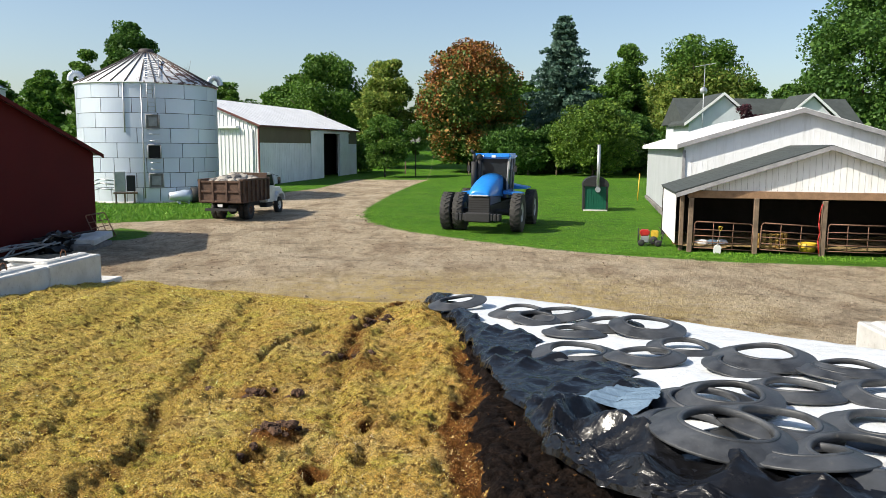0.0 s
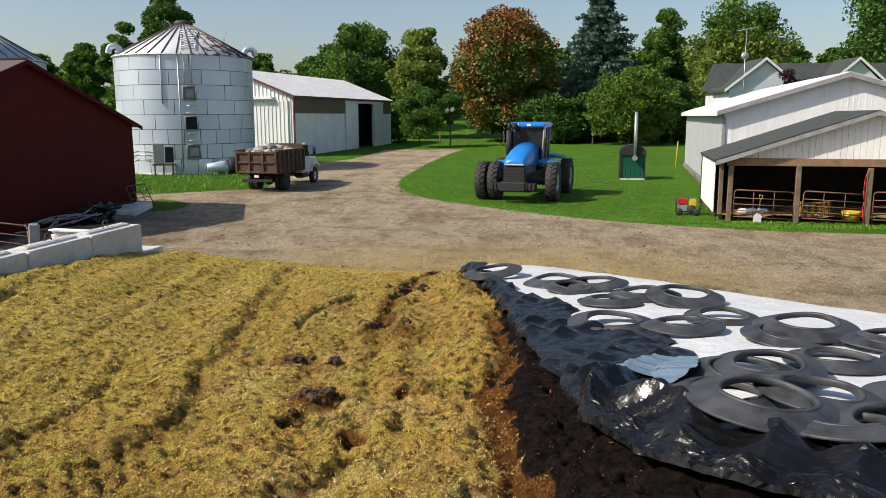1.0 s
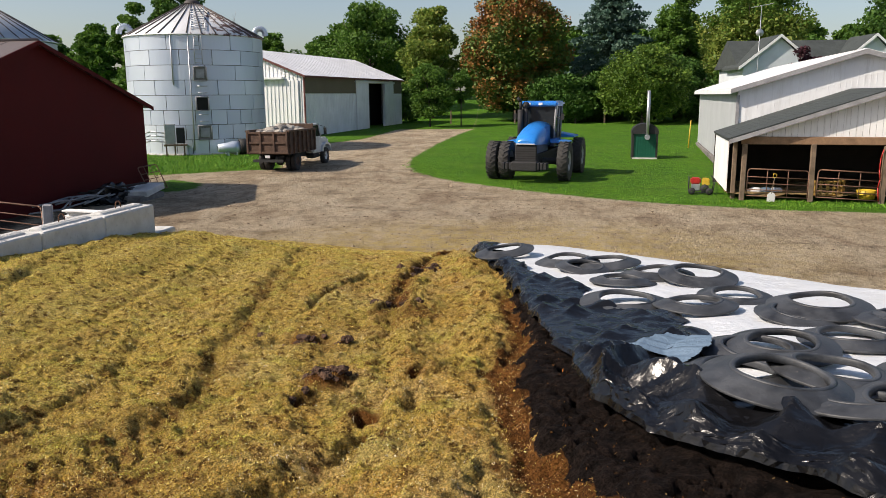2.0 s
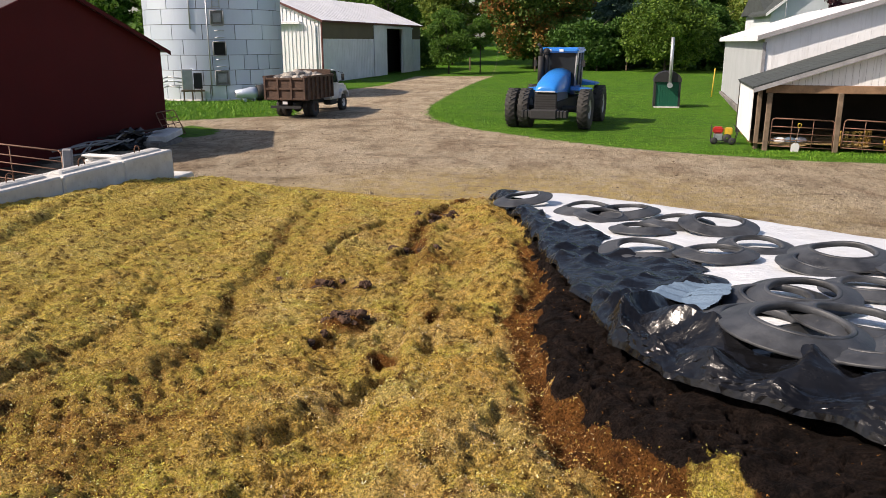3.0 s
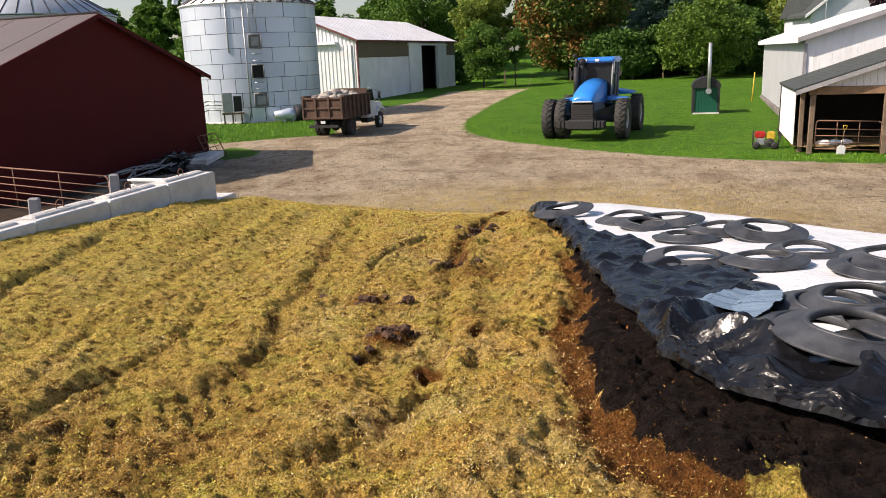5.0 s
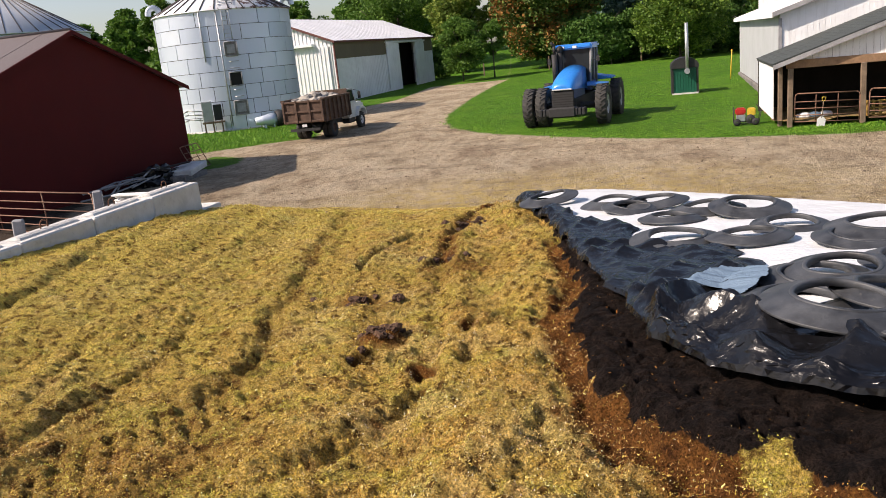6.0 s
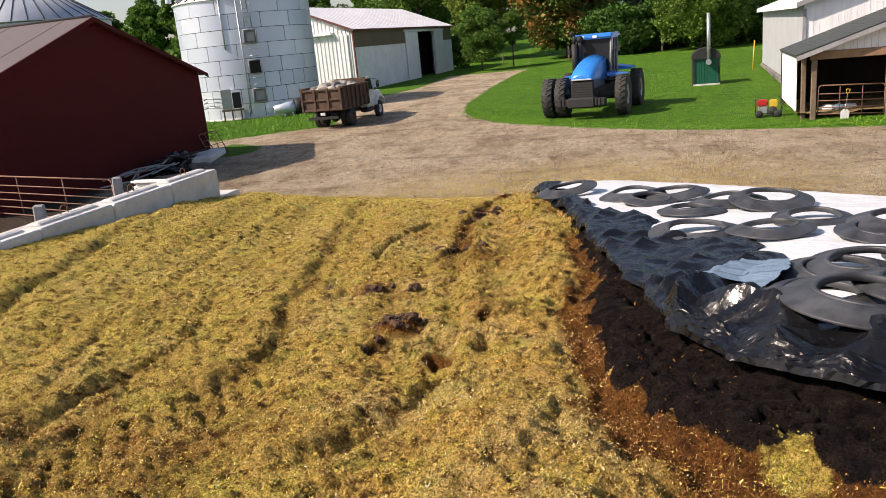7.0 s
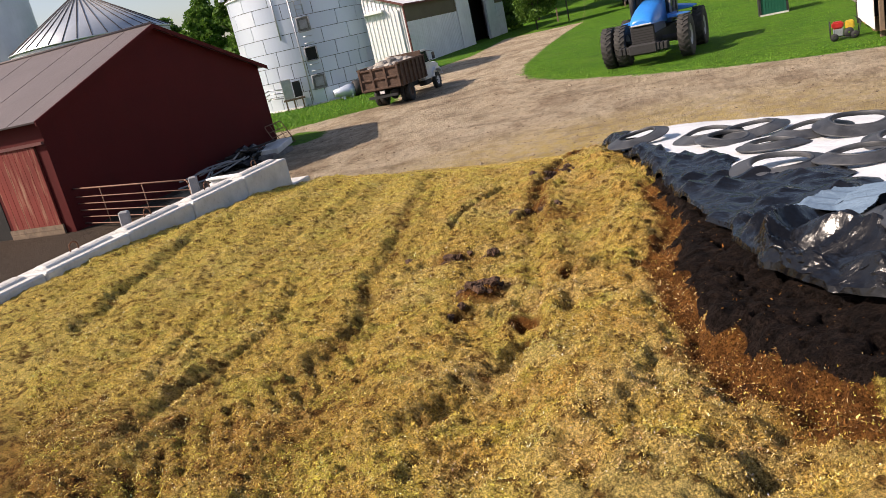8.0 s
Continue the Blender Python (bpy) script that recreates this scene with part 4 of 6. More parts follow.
def bin_panel(count):
    """One curved sheet of a ring of so many."""
    bm = B()
    half = math.pi / count - .0045
    for i in range(9):
        a0 = -half + 2 * half * i / 8
        for z in (.017, RING - .017):
            bm.verts.new((R * math.sin(a0), -R * math.cos(a0), z))
    bm.verts.ensure_lookup_table()
    for i in range(8):
        bm.faces.new((bm.verts[2 * i], bm.verts[2 * i + 2], bm.verts[2 * i + 3], bm.verts[2 * i + 1]))
    ext = bmesh.ops.extrude_face_region(bm, geom=bm.faces[:])
    for v in [g for g in ext["geom"] if isinstance(g, bmesh.types.BMVert)]:
        v.co.x *= .988
        v.co.y *= .988
    bmesh.ops.recalc_face_normals(bm, faces=bm.faces[:])
    me = bpy.data.meshes.new("wall_panel")
    bm.to_mesh(me)
    bm.free()
    me.materials.append(M_BINSHEET)
    return me


PANELS = {NP: bin_panel(NP), 2 * NP: bin_panel(2 * NP)}
for ring in range(8):
    n_ = 2 * NP if ring < 3 else NP
    for i in range(n_):
        ob = new("wall_panel", PANELS[n_])
        ob.parent = silo
        s = 1 + random.uniform(-.0012, .0012)
        ob.matrix_basis = pose(0, 0, ring * RING, 0, 0, (i + .5 * (ring % 2) + .13 * (ring % 3)) * 360 / n_) @ Matrix.Diagonal((s, s, 1, 1))
bm = B()
lathe(bm, [(R + .01, -.5), (R + .06, -.5), (R + .06, .06), (R + .01, .06)], 64)
part("foundation", bm, M_CONCRETE, silo)
cone_roof(silo, R, 8 * RING + .06, 10.45, 32, M_BINROOF)


def on_bin(x, z, out=0.0):
    """A place on the bin's wall, x metres round from the middle of the side that faces the yard."""
    a = x / R
    return Vector(((R + out) * math.sin(a), -(R + out) * math.cos(a), z))


# the open hatch is a closed box whose black colour stands for inner shade
for hx_, hz_, w, h, opened in ((.22, 5.42, .82, .92, 0), (.26, 3.42, .80, .90, 1), (.32, 1.48, .88, .95, 0)):
    h_ = part("hatch", (lambda b: (bx(b, -w / 2, -.10, -h / 2, w / 2, .05, h / 2), b)[1])(B()), M_NEARBLACK if opened else M_STONE, silo,
              "open hatch, its dark inside painted black" if opened else "", m=Matrix.Translation(on_bin(hx_, hz_)) @ pose(0, 0, 0, 0, 0, math.degrees(hx_ / R)))
    bm = B()
    for a, b in (((-w / 2, -h / 2), (w / 2, -h / 2)), ((w / 2, -h / 2), (w / 2, h / 2)), ((w / 2, h / 2), (-w / 2, h / 2)), ((-w / 2, h / 2), (-w / 2, -h / 2))):
        bar(bm, (a[0], -.11, a[1]), (b[0], -.11, b[1]), .045, .045, 6)
    if not opened:
        bx(bm, -w / 2 + .15, -.14, -h / 2 + .18, w / 2 - .15, -.09, h / 2 - .18)
    part("hatch_frame", bm, M_GREYTRIM, h_)
for x0, za, zb in ((-.42, .3, 7.9), (-1.55, 4.7, 8.0)):
    bm = B()
    tube(bm, [on_bin(x0, za, .06), on_bin(x0, zb, .06), on_bin(x0, zb + .15, -.2)], .045, 8)
    part("conduit", bm, M_GREY, silo)
for za, zb in ((6.05, 7.95),):
    lad = part("ladder", (lambda b: (tube(b, [on_bin(-.05, za, .12), on_bin(-.05, zb, .12)], .025, 6), tube(b, [on_bin(.42, za, .12), on_bin(.42, zb, .12)], .025, 6), b)[2])(B()), M_GREY, silo)
    for i in range(7):
        bm = B()
        bar(bm, on_bin(-.05, za + .1 + i * .28, .12), on_bin(.42, za + .1 + i * .28, .12), .018, .018, 6)
        part("rung", bm, M_GREY, lad)
for z in (4.15, 4.6, 2.25, 2.7):
    bm = B()
    tube(bm, [on_bin(.0, z, 0), on_bin(.0, z, .14), on_bin(.6, z, .14), on_bin(.6, z, 0)], .025, 6)
    part("step", bm, M_GREY, silo)
lad = part("roof_ladder", (lambda b: ([tube(b, [(x, -4.5, 8.35), (x, -1.2, 10.15)], .04, 6) for x in (-.15, .75)], b)[1])(B()), M_GREY, silo)
for i in range(9):
    bm = B()
    f = i / 9
    bar(bm, (-.15, -4.4 + 3.1 * f, 8.42 + 1.7 * f), (.75, -4.4 + 3.1 * f, 8.42 + 1.7 * f), .03, .03, 6)
    part("rung", bm, M_GREY, lad)
for side_ in (-1, 1):
    bm = B()
    pts = [(side_ * (R - .55), 0, 8.1)] + [(side_ * (R - .12 - .38 * math.cos(a)), 0, 8.45 + .38 * math.sin(a)) for a in np.linspace(0, math.pi, 12)] + [(side_ * (R + .28), 0, 8.3)]
    for a, b in zip(pts, pts[1:]):
        bar(bm, a, b, .21, .21, 12, cap=False)
    part("gooseneck_vent", bm, M_BINSHEET, silo, "curved sheet-steel vent hood")

bin2 = thing("grain_bin", pose(-44.6, 66.5, .4), "galvanized corrugated grain bin with ribbed cone roof", "grain bin", "corrugated bins")
bm = B()
prof = []
for i in range(90):
    z = -.6 + i * .102
    prof += [(6.9 + .025 * (-1) ** i, z)]
lathe(bm, prof, 64)
part("corrugated_wall", bm, M_BINGREY, bin2)
cone_roof(bin2, 6.95, 8.6, 12.6, 36, M_BINROOF_GREY)
bin3 = thing("grain_bin", pose(-59.5, 70.5, .4), "taller galvanized corrugated grain bin", "grain bin", "corrugated bins")
bm = B()
prof = []
for i in range(130):
    z = -.6 + i * .122
    prof += [(5.6 + .03 * (-1) ** i, z)]
lathe(bm, prof, 64)
part("corrugated_wall", bm, M_BINGREY, bin3)
cone_roof(bin3, 5.65, 15.3, 18.5, 30, M_BINROOF_GREY)

# electric box and fan beside the bin
ebox = thing("electric_cabinet", silo.matrix_basis @ Matrix.Translation(on_bin(-1.75, 0, .55)), "grey electric control cabinet on a stand by the bin", "control box")
bm = B()
bx(bm, -.42, -.16, .75, .28, .16, 2.1)
bevel(bm, .03)
part("cabinet", bm, M_GREY, ebox)
bm = B()
bx(bm, .34, -.14, .8, .88, .14, 1.85)
bevel(bm, .03)
part("meter_box", bm, M_DARK, ebox)
for x in (-.35, .2, .8):
    bm = B()
    bx(bm, x - .05, -.05, -.25, x + .05, .05, .78)
    part("leg", bm, M_WOOD, ebox)
bm = B()
bx(bm, -.5, -.3, .62, 1.0, .3, .72)
part("shelf", bm, M_WOOD, ebox)
for i, z in enumerate((.9, 1.25, 1.5)):
    bm = B()
    tube(bm, [(-.4, -.05, z), (-1.3, .1, z + .1), (-2.0, .5, z - .1), (-2.1, .55, -.2)], .05, 6)
    part("pipe", bm, M_GREY, ebox)
fan = thing("bin_fan", silo.matrix_basis @ Matrix.Translation(on_bin(1.75, 0, 1.3)) @ pose(0, 0, 0, 0, 0, 12) @ Matrix.Scale(.85, 4), "white cone-shaped aeration fan with black housing", "fan")
bm = B()
lathe(bm, [(.18, -1.35), (.3, -1.3), (.42, -.5), (.5, -.2), (.5, .35), (.44, .36), (.3, -.2)], 24, "X", Matrix.Translation((0, 0, .55)))
part("cone", bm, M_BINSHEET, fan)
bm = B()
lathe(bm, [(.5, .36), (.62, .4), (.64, .9), (.56, 1.0), (.2, 1.02), (.02, 1.02)], 28, "X", Matrix.Translation((0, 0, .6)))
part("housing", bm, M_DARK, fan)
for x in (-.6, .1):
    bm = B()
    bx(bm, x - .06, -.4, -.35, x + .06, .4, .2)
    part("stand", bm, M_BINSHEET, fan)

# ---- white machine shed ----
shed = thing("machine_shed", frame_matrix(-16.9, 72, .5, (.973, -.23), (.23, .973)), "long white steel machine shed with open sliding door", "shed")
gable_wall(shed, "gable_wall", -12.5, 0, -6.25, 5.65, 8.1, 0, .15, M_WHITE, .4, depth=.06)
gable_wall(shed, "back_wall", -12.5, 0, -6.25, 5.65, 8.1, 26.6, .15, M_WHITE, 0, out=1)
side_wall(shed, "side_wall", -12.5, .15, 26.45, 5.65, .15, M_WHITE, 0)
side_wall(shed, "side_wall", 0, .15, 15.5, 5.65, .15, M_WHITE, .4, out=1)
side_wall(shed, "side_wall", 0, 20.5, 26.45, 5.65, .15, M_WHITE, .4, out=1)
bm = B()
bx(bm, -.15, 15.5, 5.1, 0, 20.5, 5.65)
part("lintel", bm, M_WHITE, shed)
for y0, y1 in ((.15, 12), (23.4, 26.45)):
    bm = B()
    bx(bm, .03, y0, 4.0, .05, y1, 5.6)
    part("upper_band", bm, M_BROWNBAND, shed, "brown band below the eave")
for y0, y1 in ((12, 15.5), (20.5, 23.4)):
    bm = B()
    bx(bm, .08, y0, .05, .14, y1, 5.15)
    bevel(bm, .01)
    part("sliding_door", bm, M_WHITE, shed)
bm = B()
bx(bm, .03, 11.8, 5.15, .22, 23.6, 5.3)
part("door_track", bm, M_WHITE, shed)
# added near-black sheet behind the open door, in place of the shed's inner shade
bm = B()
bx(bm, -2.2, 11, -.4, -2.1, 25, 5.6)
part("inner_partition", bm, M_NEARBLACK, shed)
roof_slope(shed, 0, 5.65, -6.25, 8.1, -.3, 26.9, M_WHITEROOF, .3, .06, .9, .02)
roof_slope(shed, -12.5, 5.65, -6.25, 8.1, -.3, 26.9, M_WHITEROOF, .3, .06, 0)
rake_board(shed, 0, 5.65, -6.25, 8.1, -.31, M_MAROON, .3, .2)
rake_board(shed, -12.5, 5.65, -6.25, 8.1, -.31, M_MAROON, .3, .2)
bm = B()
bx(bm, -.02, -.09, -.6, .1, .05, 5.6)
part("corner_trim", bm, M_MAROON, shed)
bm = B()
bx(bm, .28, -.3, 5.42, .34, 26.9, 5.6)
part("fascia", bm, M_MAROON, shed)
bm = B()
bx(bm, -12.3, -.55, 5.25, -1.9, -.03, 5.5)
bevel(bm, .03)
part("door_canopy", bm, M_WHITE, shed)
for x in (-9.5, -3.4):
    bm = B()
    bx(bm, x - 2.9, -.12, .0, x + 2.9, -.05, 5.2)
    dr = part("sliding_door", bm, M_WHITE, shed)
    for i in range(15):
        bm = B()
        bx(bm, x - 2.8 + i * .4, -.17, .02, x - 2.72 + i * .4, -.121, 5.18)
        part("door_rib", bm, M_WHITE, dr)

# ---- white barn with open lean-to ----
BM = frame_matrix(9.96, 31.35, .04, (.982, -.187), (.187, .982))
barn = thing("white_barn", BM @ Matrix.Translation((.35, 2.2, 0)) @ Matrix.Diagonal((1.06, 1, 1.02, 1)), "white livestock barn with low steel roof", "barn")
bm = B()
prism(bm, [(0, -.4), (9.7, -.4), (9.7, 4.32), (4.85, 5.85), (0, 4.32)], 3.87, 4.32)
gw = part("gable_wall", bm, M_WHITE, barn)
for i in range(42):
    x = .1 + i * .23
    bm = B()
    bx(bm, x - .02, 3.861, 2.0, x + .02, 3.869, 4.32 + 1.53 * (1 - abs(x - 4.85) / 4.85) - .05)
    part("siding_rib", bm, M_WHITE, gw)
gable_wall(barn, "back_wall", 0, 9.7, 4.85, 4.32, 5.85, 28.5, .15, M_WHITE, 0, out=1)
# this side wall takes a darker white than the barn's other walls
side_wall(barn, "side_wall", 0, 4.05, 28.35, 4.32, .15, M_GREYWHITE, 0, foot=.55)
side_wall(barn, "side_wall", 9.7, 4.05, 28.35, 4.32, .15, M_WHITE, 0, out=1)
roof_slope(barn, 0, 4.32, 4.85, 5.85, 3.5, 28.8, M_WHITEROOF, .35, .08, .9, .025)
roof_slope(barn, 9.7, 4.32, 4.85, 5.85, 3.5, 28.8, M_WHITEROOF, .35, .08, 0)
rake_board(barn, 0, 4.32, 4.85, 5.85, 3.5, M_GREYTRIM, .35, .2)
rake_board(barn, 9.7, 4.32, 4.85, 5.85, 3.5, M_GREYTRIM, .35, .2)
bm = B()
bx(bm, -.38, 3.5, 4.05, -.30, 28.8, 4.25)
part("fascia", bm, M_WHITE, barn)
bm = B()
bx(bm, -.06, 3.80, .5, .07, 3.92, 4.0)
part("corner_board", bm, M_GREYTRIM, barn)
bm = B()
bar(bm, (8.2, 3.3, 2), (8.2, 3.3, 6.3), .11, .11, 10)
part("vent_pipe", bm, M_GREYTRIM, barn)
random.seed(4)
for i in range(44):
    for c in range(2):
        bm = B()
        bx(bm, -.1 - .05 * random.random(), 4.0 + i * .55, -.2 + c * .38, .12, 4.0 + i * .55 + .5, .15 + c * .38)
        bevel(bm, .05)
        part("foundation_stone", bm, M_STONE, barn)

LM = BM @ Matrix.Diagonal((.93, 1, 1, 1))
lean = thing("lean_to", LM, "open-fronted white board cattle shelter with shingled roof", "shelter")
# gable boards over the opening
nb = 46
for i in range(nb):
    x0 = -.1 + i * 11.2 / nb
    x1 = x0 + 11.2 / nb - .012
    tops = [2.5 + 1.72 * (1 - abs(min(max(x, -.1), 11.1) - 5.5) / 5.6) for x in (x0, x1)]
    bm = B()
    dy = random.uniform(0, .012)
    prism(bm, [(x0, 2.5 + random.uniform(-.02, .01)), (x1, 2.5), (x1, tops[1]), (x0, tops[0])], .02 - dy, .05 - dy)
    part("gable_board", bm, M_WHITEBOARD, lean)
bm = B()
bx(bm, -.1, -.05, 2.2, 11.2, .1, 2.5)
bevel(bm, .015)
part("front_beam", bm, M_BEAM, lean)
for x in (0.05, 2.75, 5.45, 8.1, 10.9):
    bm = B()
    bx(bm, x - .1, -.1, -.3, x + .1, .1, 2.2)
    bevel(bm, .02)
    part("post", bm, M_WOOD, lean, m=pose(0, 0, 0, 0, random.uniform(-.6, .6), 0))
bm = B()
bx(bm, -.36, .35, -.3, -.18, .55, 2.3)
bevel(bm, .02)
part("post", bm, M_WOOD, lean)
for i in range(16):
    bm = B()
    bx(bm, -.56, .45 + i * .35, .3, -.52, .79 + i * .35, 2.42)
    part("side_board", bm, M_WHITEBOARD, lean)
# far wall, added back wall and tie beams carry the interior shade as colour
side_wall(lean, "far_side_wall", 11.2, .1, 6.0, 2.5, .1, M_SHADEDWOOD, 0, out=1)
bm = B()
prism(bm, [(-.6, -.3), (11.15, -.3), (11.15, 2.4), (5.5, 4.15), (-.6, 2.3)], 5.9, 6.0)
part("inner_wall", bm, M_SHADEDWOOD, lean)
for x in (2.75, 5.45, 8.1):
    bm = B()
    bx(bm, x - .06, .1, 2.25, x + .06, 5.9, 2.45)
    part("tie_beam", bm, M_SHADEDWOOD, lean)
roof_slope(lean, -.15, 2.48, 5.5, 4.25, -.35, 6.1, M_SHINGLE, .5, .08, 0)
roof_slope(lean, 11.15, 2.48, 5.5, 4.25, -.35, 6.1, M_SHINGLE, .5, .08, 0)
for c in range(24):
    f = (c + .3) / 24
    bm = B()
    x, z = -.62 + 6.12 * f, 2.35 + 1.9 * f + .105
    bx(bm, x - .13, -.36, z - .022, x + .13, 6.08, z, Matrix.Identity(4))
    for v in bm.verts:
        v.co.z += (v.co.x - x) * .28
    part("shingle_course", bm, M_SHINGLE, lean)
rake_board(lean, -.15, 2.48, 5.5, 4.25, -.34, M_GREYTRIM, .5, .17)
rake_board(lean, 11.15, 2.48, 5.5, 4.25, -.34, M_GREYTRIM, .5, .17)
bed = new("straw_bedding", grid_mesh("straw_bedding", np.arange(-.5, 12.4, .12), np.arange(.15, 5.8, .12), lambda X, Y: .1 + .25 * fnoise(X * 1.5, Y * 1.5, 3), M_STRAW))
bed.matrix_basis = LM
tagged(bed, "trampled golden straw bedding under the shelter", "straw", kind="stuff")


def pipe_gate(name, m, w, h, rails, mat, label, group="", sag=0.0):
    """A tubular farm gate: two uprights, rails and a brace, each a part."""
    t = thing(name, m, label, "gate", group)
    bm = B()
    tube(bm, [(0, 0, .12), (0, 0, h - .12), (.04, 0, h - .03), (.12, 0, h), (w - .12, 0, h - sag), (w - .04, 0, h - .03 - sag), (w, 0, h - .12 - sag), (w, 0, .12)], .026, 8)
    part("frame", bm, mat, t)
    for i in range(rails):
        z = .14 + (h - .2) * i / rails
        bm = B()
        bar(bm, (0, 0, z), (w, 0, z - sag), .02, .02, 6)
        part("rail", bm, mat, t)
    for f in (.33, .67):
        bm = B()
        bar(bm, (w * f, .015, .14), (w * f, .015, h - sag * f), .018, .018, 6)
        part("upright", bm, mat, t)
    return t


for x, w in ((.22, 2.4), (2.95, 2.4), (5.65, 2.35), (8.3, 2.4)):
    pipe_gate("pipe_gate", LM @ Matrix.Translation((x, -.03, .05)) @ pose(0, 0, 0, 0, random.uniform(-1, 2), 0), w, 1.2, 4, M_PIPE, "rusty tubular steel gate between timber posts", "shelter gates", .04)

# things at the shelter
t = thing("shovel", LM @ pose(1.15, -.35, -.02, 9, 4, 0), "shovel with white blade leaning on the gate", "shovel")
bm = B()
bar(bm, (0, 0, .35), (0, 0, 1.0), .018, .016, 8)
part("shaft", bm, M_WOOD, t)
bm = B()
tube(bm, [(-.07, 0, 1.14), (-.05, 0, 1.02), (0, 0, .98), (.05, 0, 1.02), (.07, 0, 1.14), (-.07, 0, 1.14)], .015, 6)
part("grip", bm, M_YELLOW, t)
bm = B()
prism(bm, [(-.15, .0), (.15, .0), (.16, .3), (.06, .4), (-.06, .4), (-.16, .3)], -.012, .012)
part("blade", bm, M_WHITEBOARD, t)
t = thing("feed_tub", LM @ pose(5.0, .5, .1), "bright yellow plastic feed tub in the shelter", "tub")
bm = B()
lathe(bm, [(.02, .02), (.3, .02), (.36, .34), (.38, .34), (.32, 0), (.02, 0)], 24)
part("bowl", bm, M_YELLOW, t)
t = thing("bale_ring", LM @ pose(3.5, .7, .15, 0, 0, 20), "yellow-brown curved metal hay feeder panel", "hay feeder")
for z in (.1, .35, .6):
    bm = B()
    tube(bm, [(.75 * math.cos(a), .4 * math.sin(a), z) for a in np.linspace(-2.6, .4, 12)], .03, 6)
    part("hoop", bm, M_FEEDER, t)
for a in np.linspace(-2.6, .4, 9):
    bm = B()
    bx(bm, -.06, -.01, .05, .06, .01, .65)
    part("slat", bm, M_FEEDER, t, m=pose(.75 * math.cos(a), .4 * math.sin(a), 0, 0, 0, math.degrees(a) + 90))
t = thing("hose", LM @ pose(5.32, -.14, .5), "red rubber hose hanging from a post", "hose")
bm = B()
tube(bm, [(0, 0, 1.55), (-.08, 0, 1.2), (-.1, -.02, .8), (-.04, 0, .4), (-.09, 0, .1), (-.02, 0, -.4)], .025, 6)
part("coil", bm, M_REDPAINT, t)
for i in range(3):
    t = thing("sack", LM @ pose(.7 + .45 * i, .9 + .1 * i, .3, 0, 0, 20 * i), "white feed sack lying on straw", "sack", "sacks in the shelter")
    bm = B()
    bmesh.ops.create_icosphere(bm, subdivisions=3, radius=1)
    for v in bm.verts:
        v.co = Vector((v.co.x * .3, v.co.y * .2, v.co.z * .13)) * (1 + .15 * noise.noise(v.co * 2 + Vector((i, 0, 0))))
    part("bag", bm, M_WHITE if i != 1 else M_BLUE_SHEET, t)

# ---- vehicles ----
M_BLUE = plain("tractor blue paint", (0.028, 0.26, 0.78), 0.3, 0, 0.12, 2, 0.001, 30)
M_BLUEDARK = plain("dark blue paint", (0.012, 0.045, 0.19), 0.4, 0, 0.2, 2)
M_TYRE = plain("dusty tractor tyre", (0.045, 0.043, 0.040), 0.85, 0, 0.4, 5, 0.01, 20)
M_RIM = plain("pale wheel rim", (0.42, 0.43, 0.44), 0.5, 0.3, 0.3, 4)
M_CHROME = plain("bright metal strip", (0.72, 0.74, 0.77), 0.3, 0.4, 0.1, 4)
M_TRUCKWHITE = plain("white truck paint", (0.74, 0.74, 0.73), 0.4, 0, 0.15, 2)
M_BODYRUST = plain("rusty brown dump body", (0.115, 0.068, 0.046), 0.8, 0.1, 0.5, 3, 0.008, 18)
M_ROCK = plain("pale field stone", (0.46, 0.42, 0.36), 0.9, 0, 0.4, 3, 0.02, 15)
k = Mat("lamp glass", 0.1)
M_LAMP = k.done((0.75, 0.76, 0.78))


def wheel_parts(t, name, x, y, r, w, lugs=22, rim_mat=None, hub=.5):
    """A driven wheel: tyre with slanted lugs, rim and hub."""
    bm = B()
    lathe(bm, [(r * hub, -w / 2 * .8), (r * .62, -w / 2), (r * .9, -w / 2), (r * .965, -w / 2 * .86), (r * .97, 0), (r * .965, w / 2 * .86), (r * .9, w / 2), (r * .62, w / 2), (r * hub, w / 2 * .8)], 40, "X")
    for i in range(lugs):
        for s in (-1, 1):
            a = 2 * math.pi * (i + (0.5 if s > 0 else 0)) / lugs
            m = Matrix.Rotation(a, 4, "X") @ Matrix.Translation((s * w * .24, 0, r * .955)) @ Matrix.Rotation(s * radians(35), 4, "Z")
            bx(bm, -w * .30, -.035, 0, w * .30, .035, r * .05, m)
    ty = part("tyre", bm, M_TYRE, t, m=pose(x, y, r))
    bm = B()
    lathe(bm, [(r * hub, -w * .4), (r * hub * .93, -w * .36), (r * hub * .85, -w * .08), (.12, -w * .06), (.1, -w * .15), (.01, -w * .15)], 28, "X")
    lathe(bm, [(r * hub, w * .4), (r * hub * .93, w * .36), (r * hub * .85, w * .1), (.12, w * .08), (.1, w * .16), (.01, w * .16)], 28, "X")
    rim = part("rim", bm, rim_mat or M_RIM, ty)
    for i in range(8):
        a = math.pi / 4 * i
        bm = B()
        bar(bm, (w * .1, .2 * math.cos(a), .2 * math.sin(a)), (w * .16, .2 * math.cos(a), .2 * math.sin(a)), .02, .02, 6)
        part("wheel_bolt", bm, M_DARK, ty)
    return ty


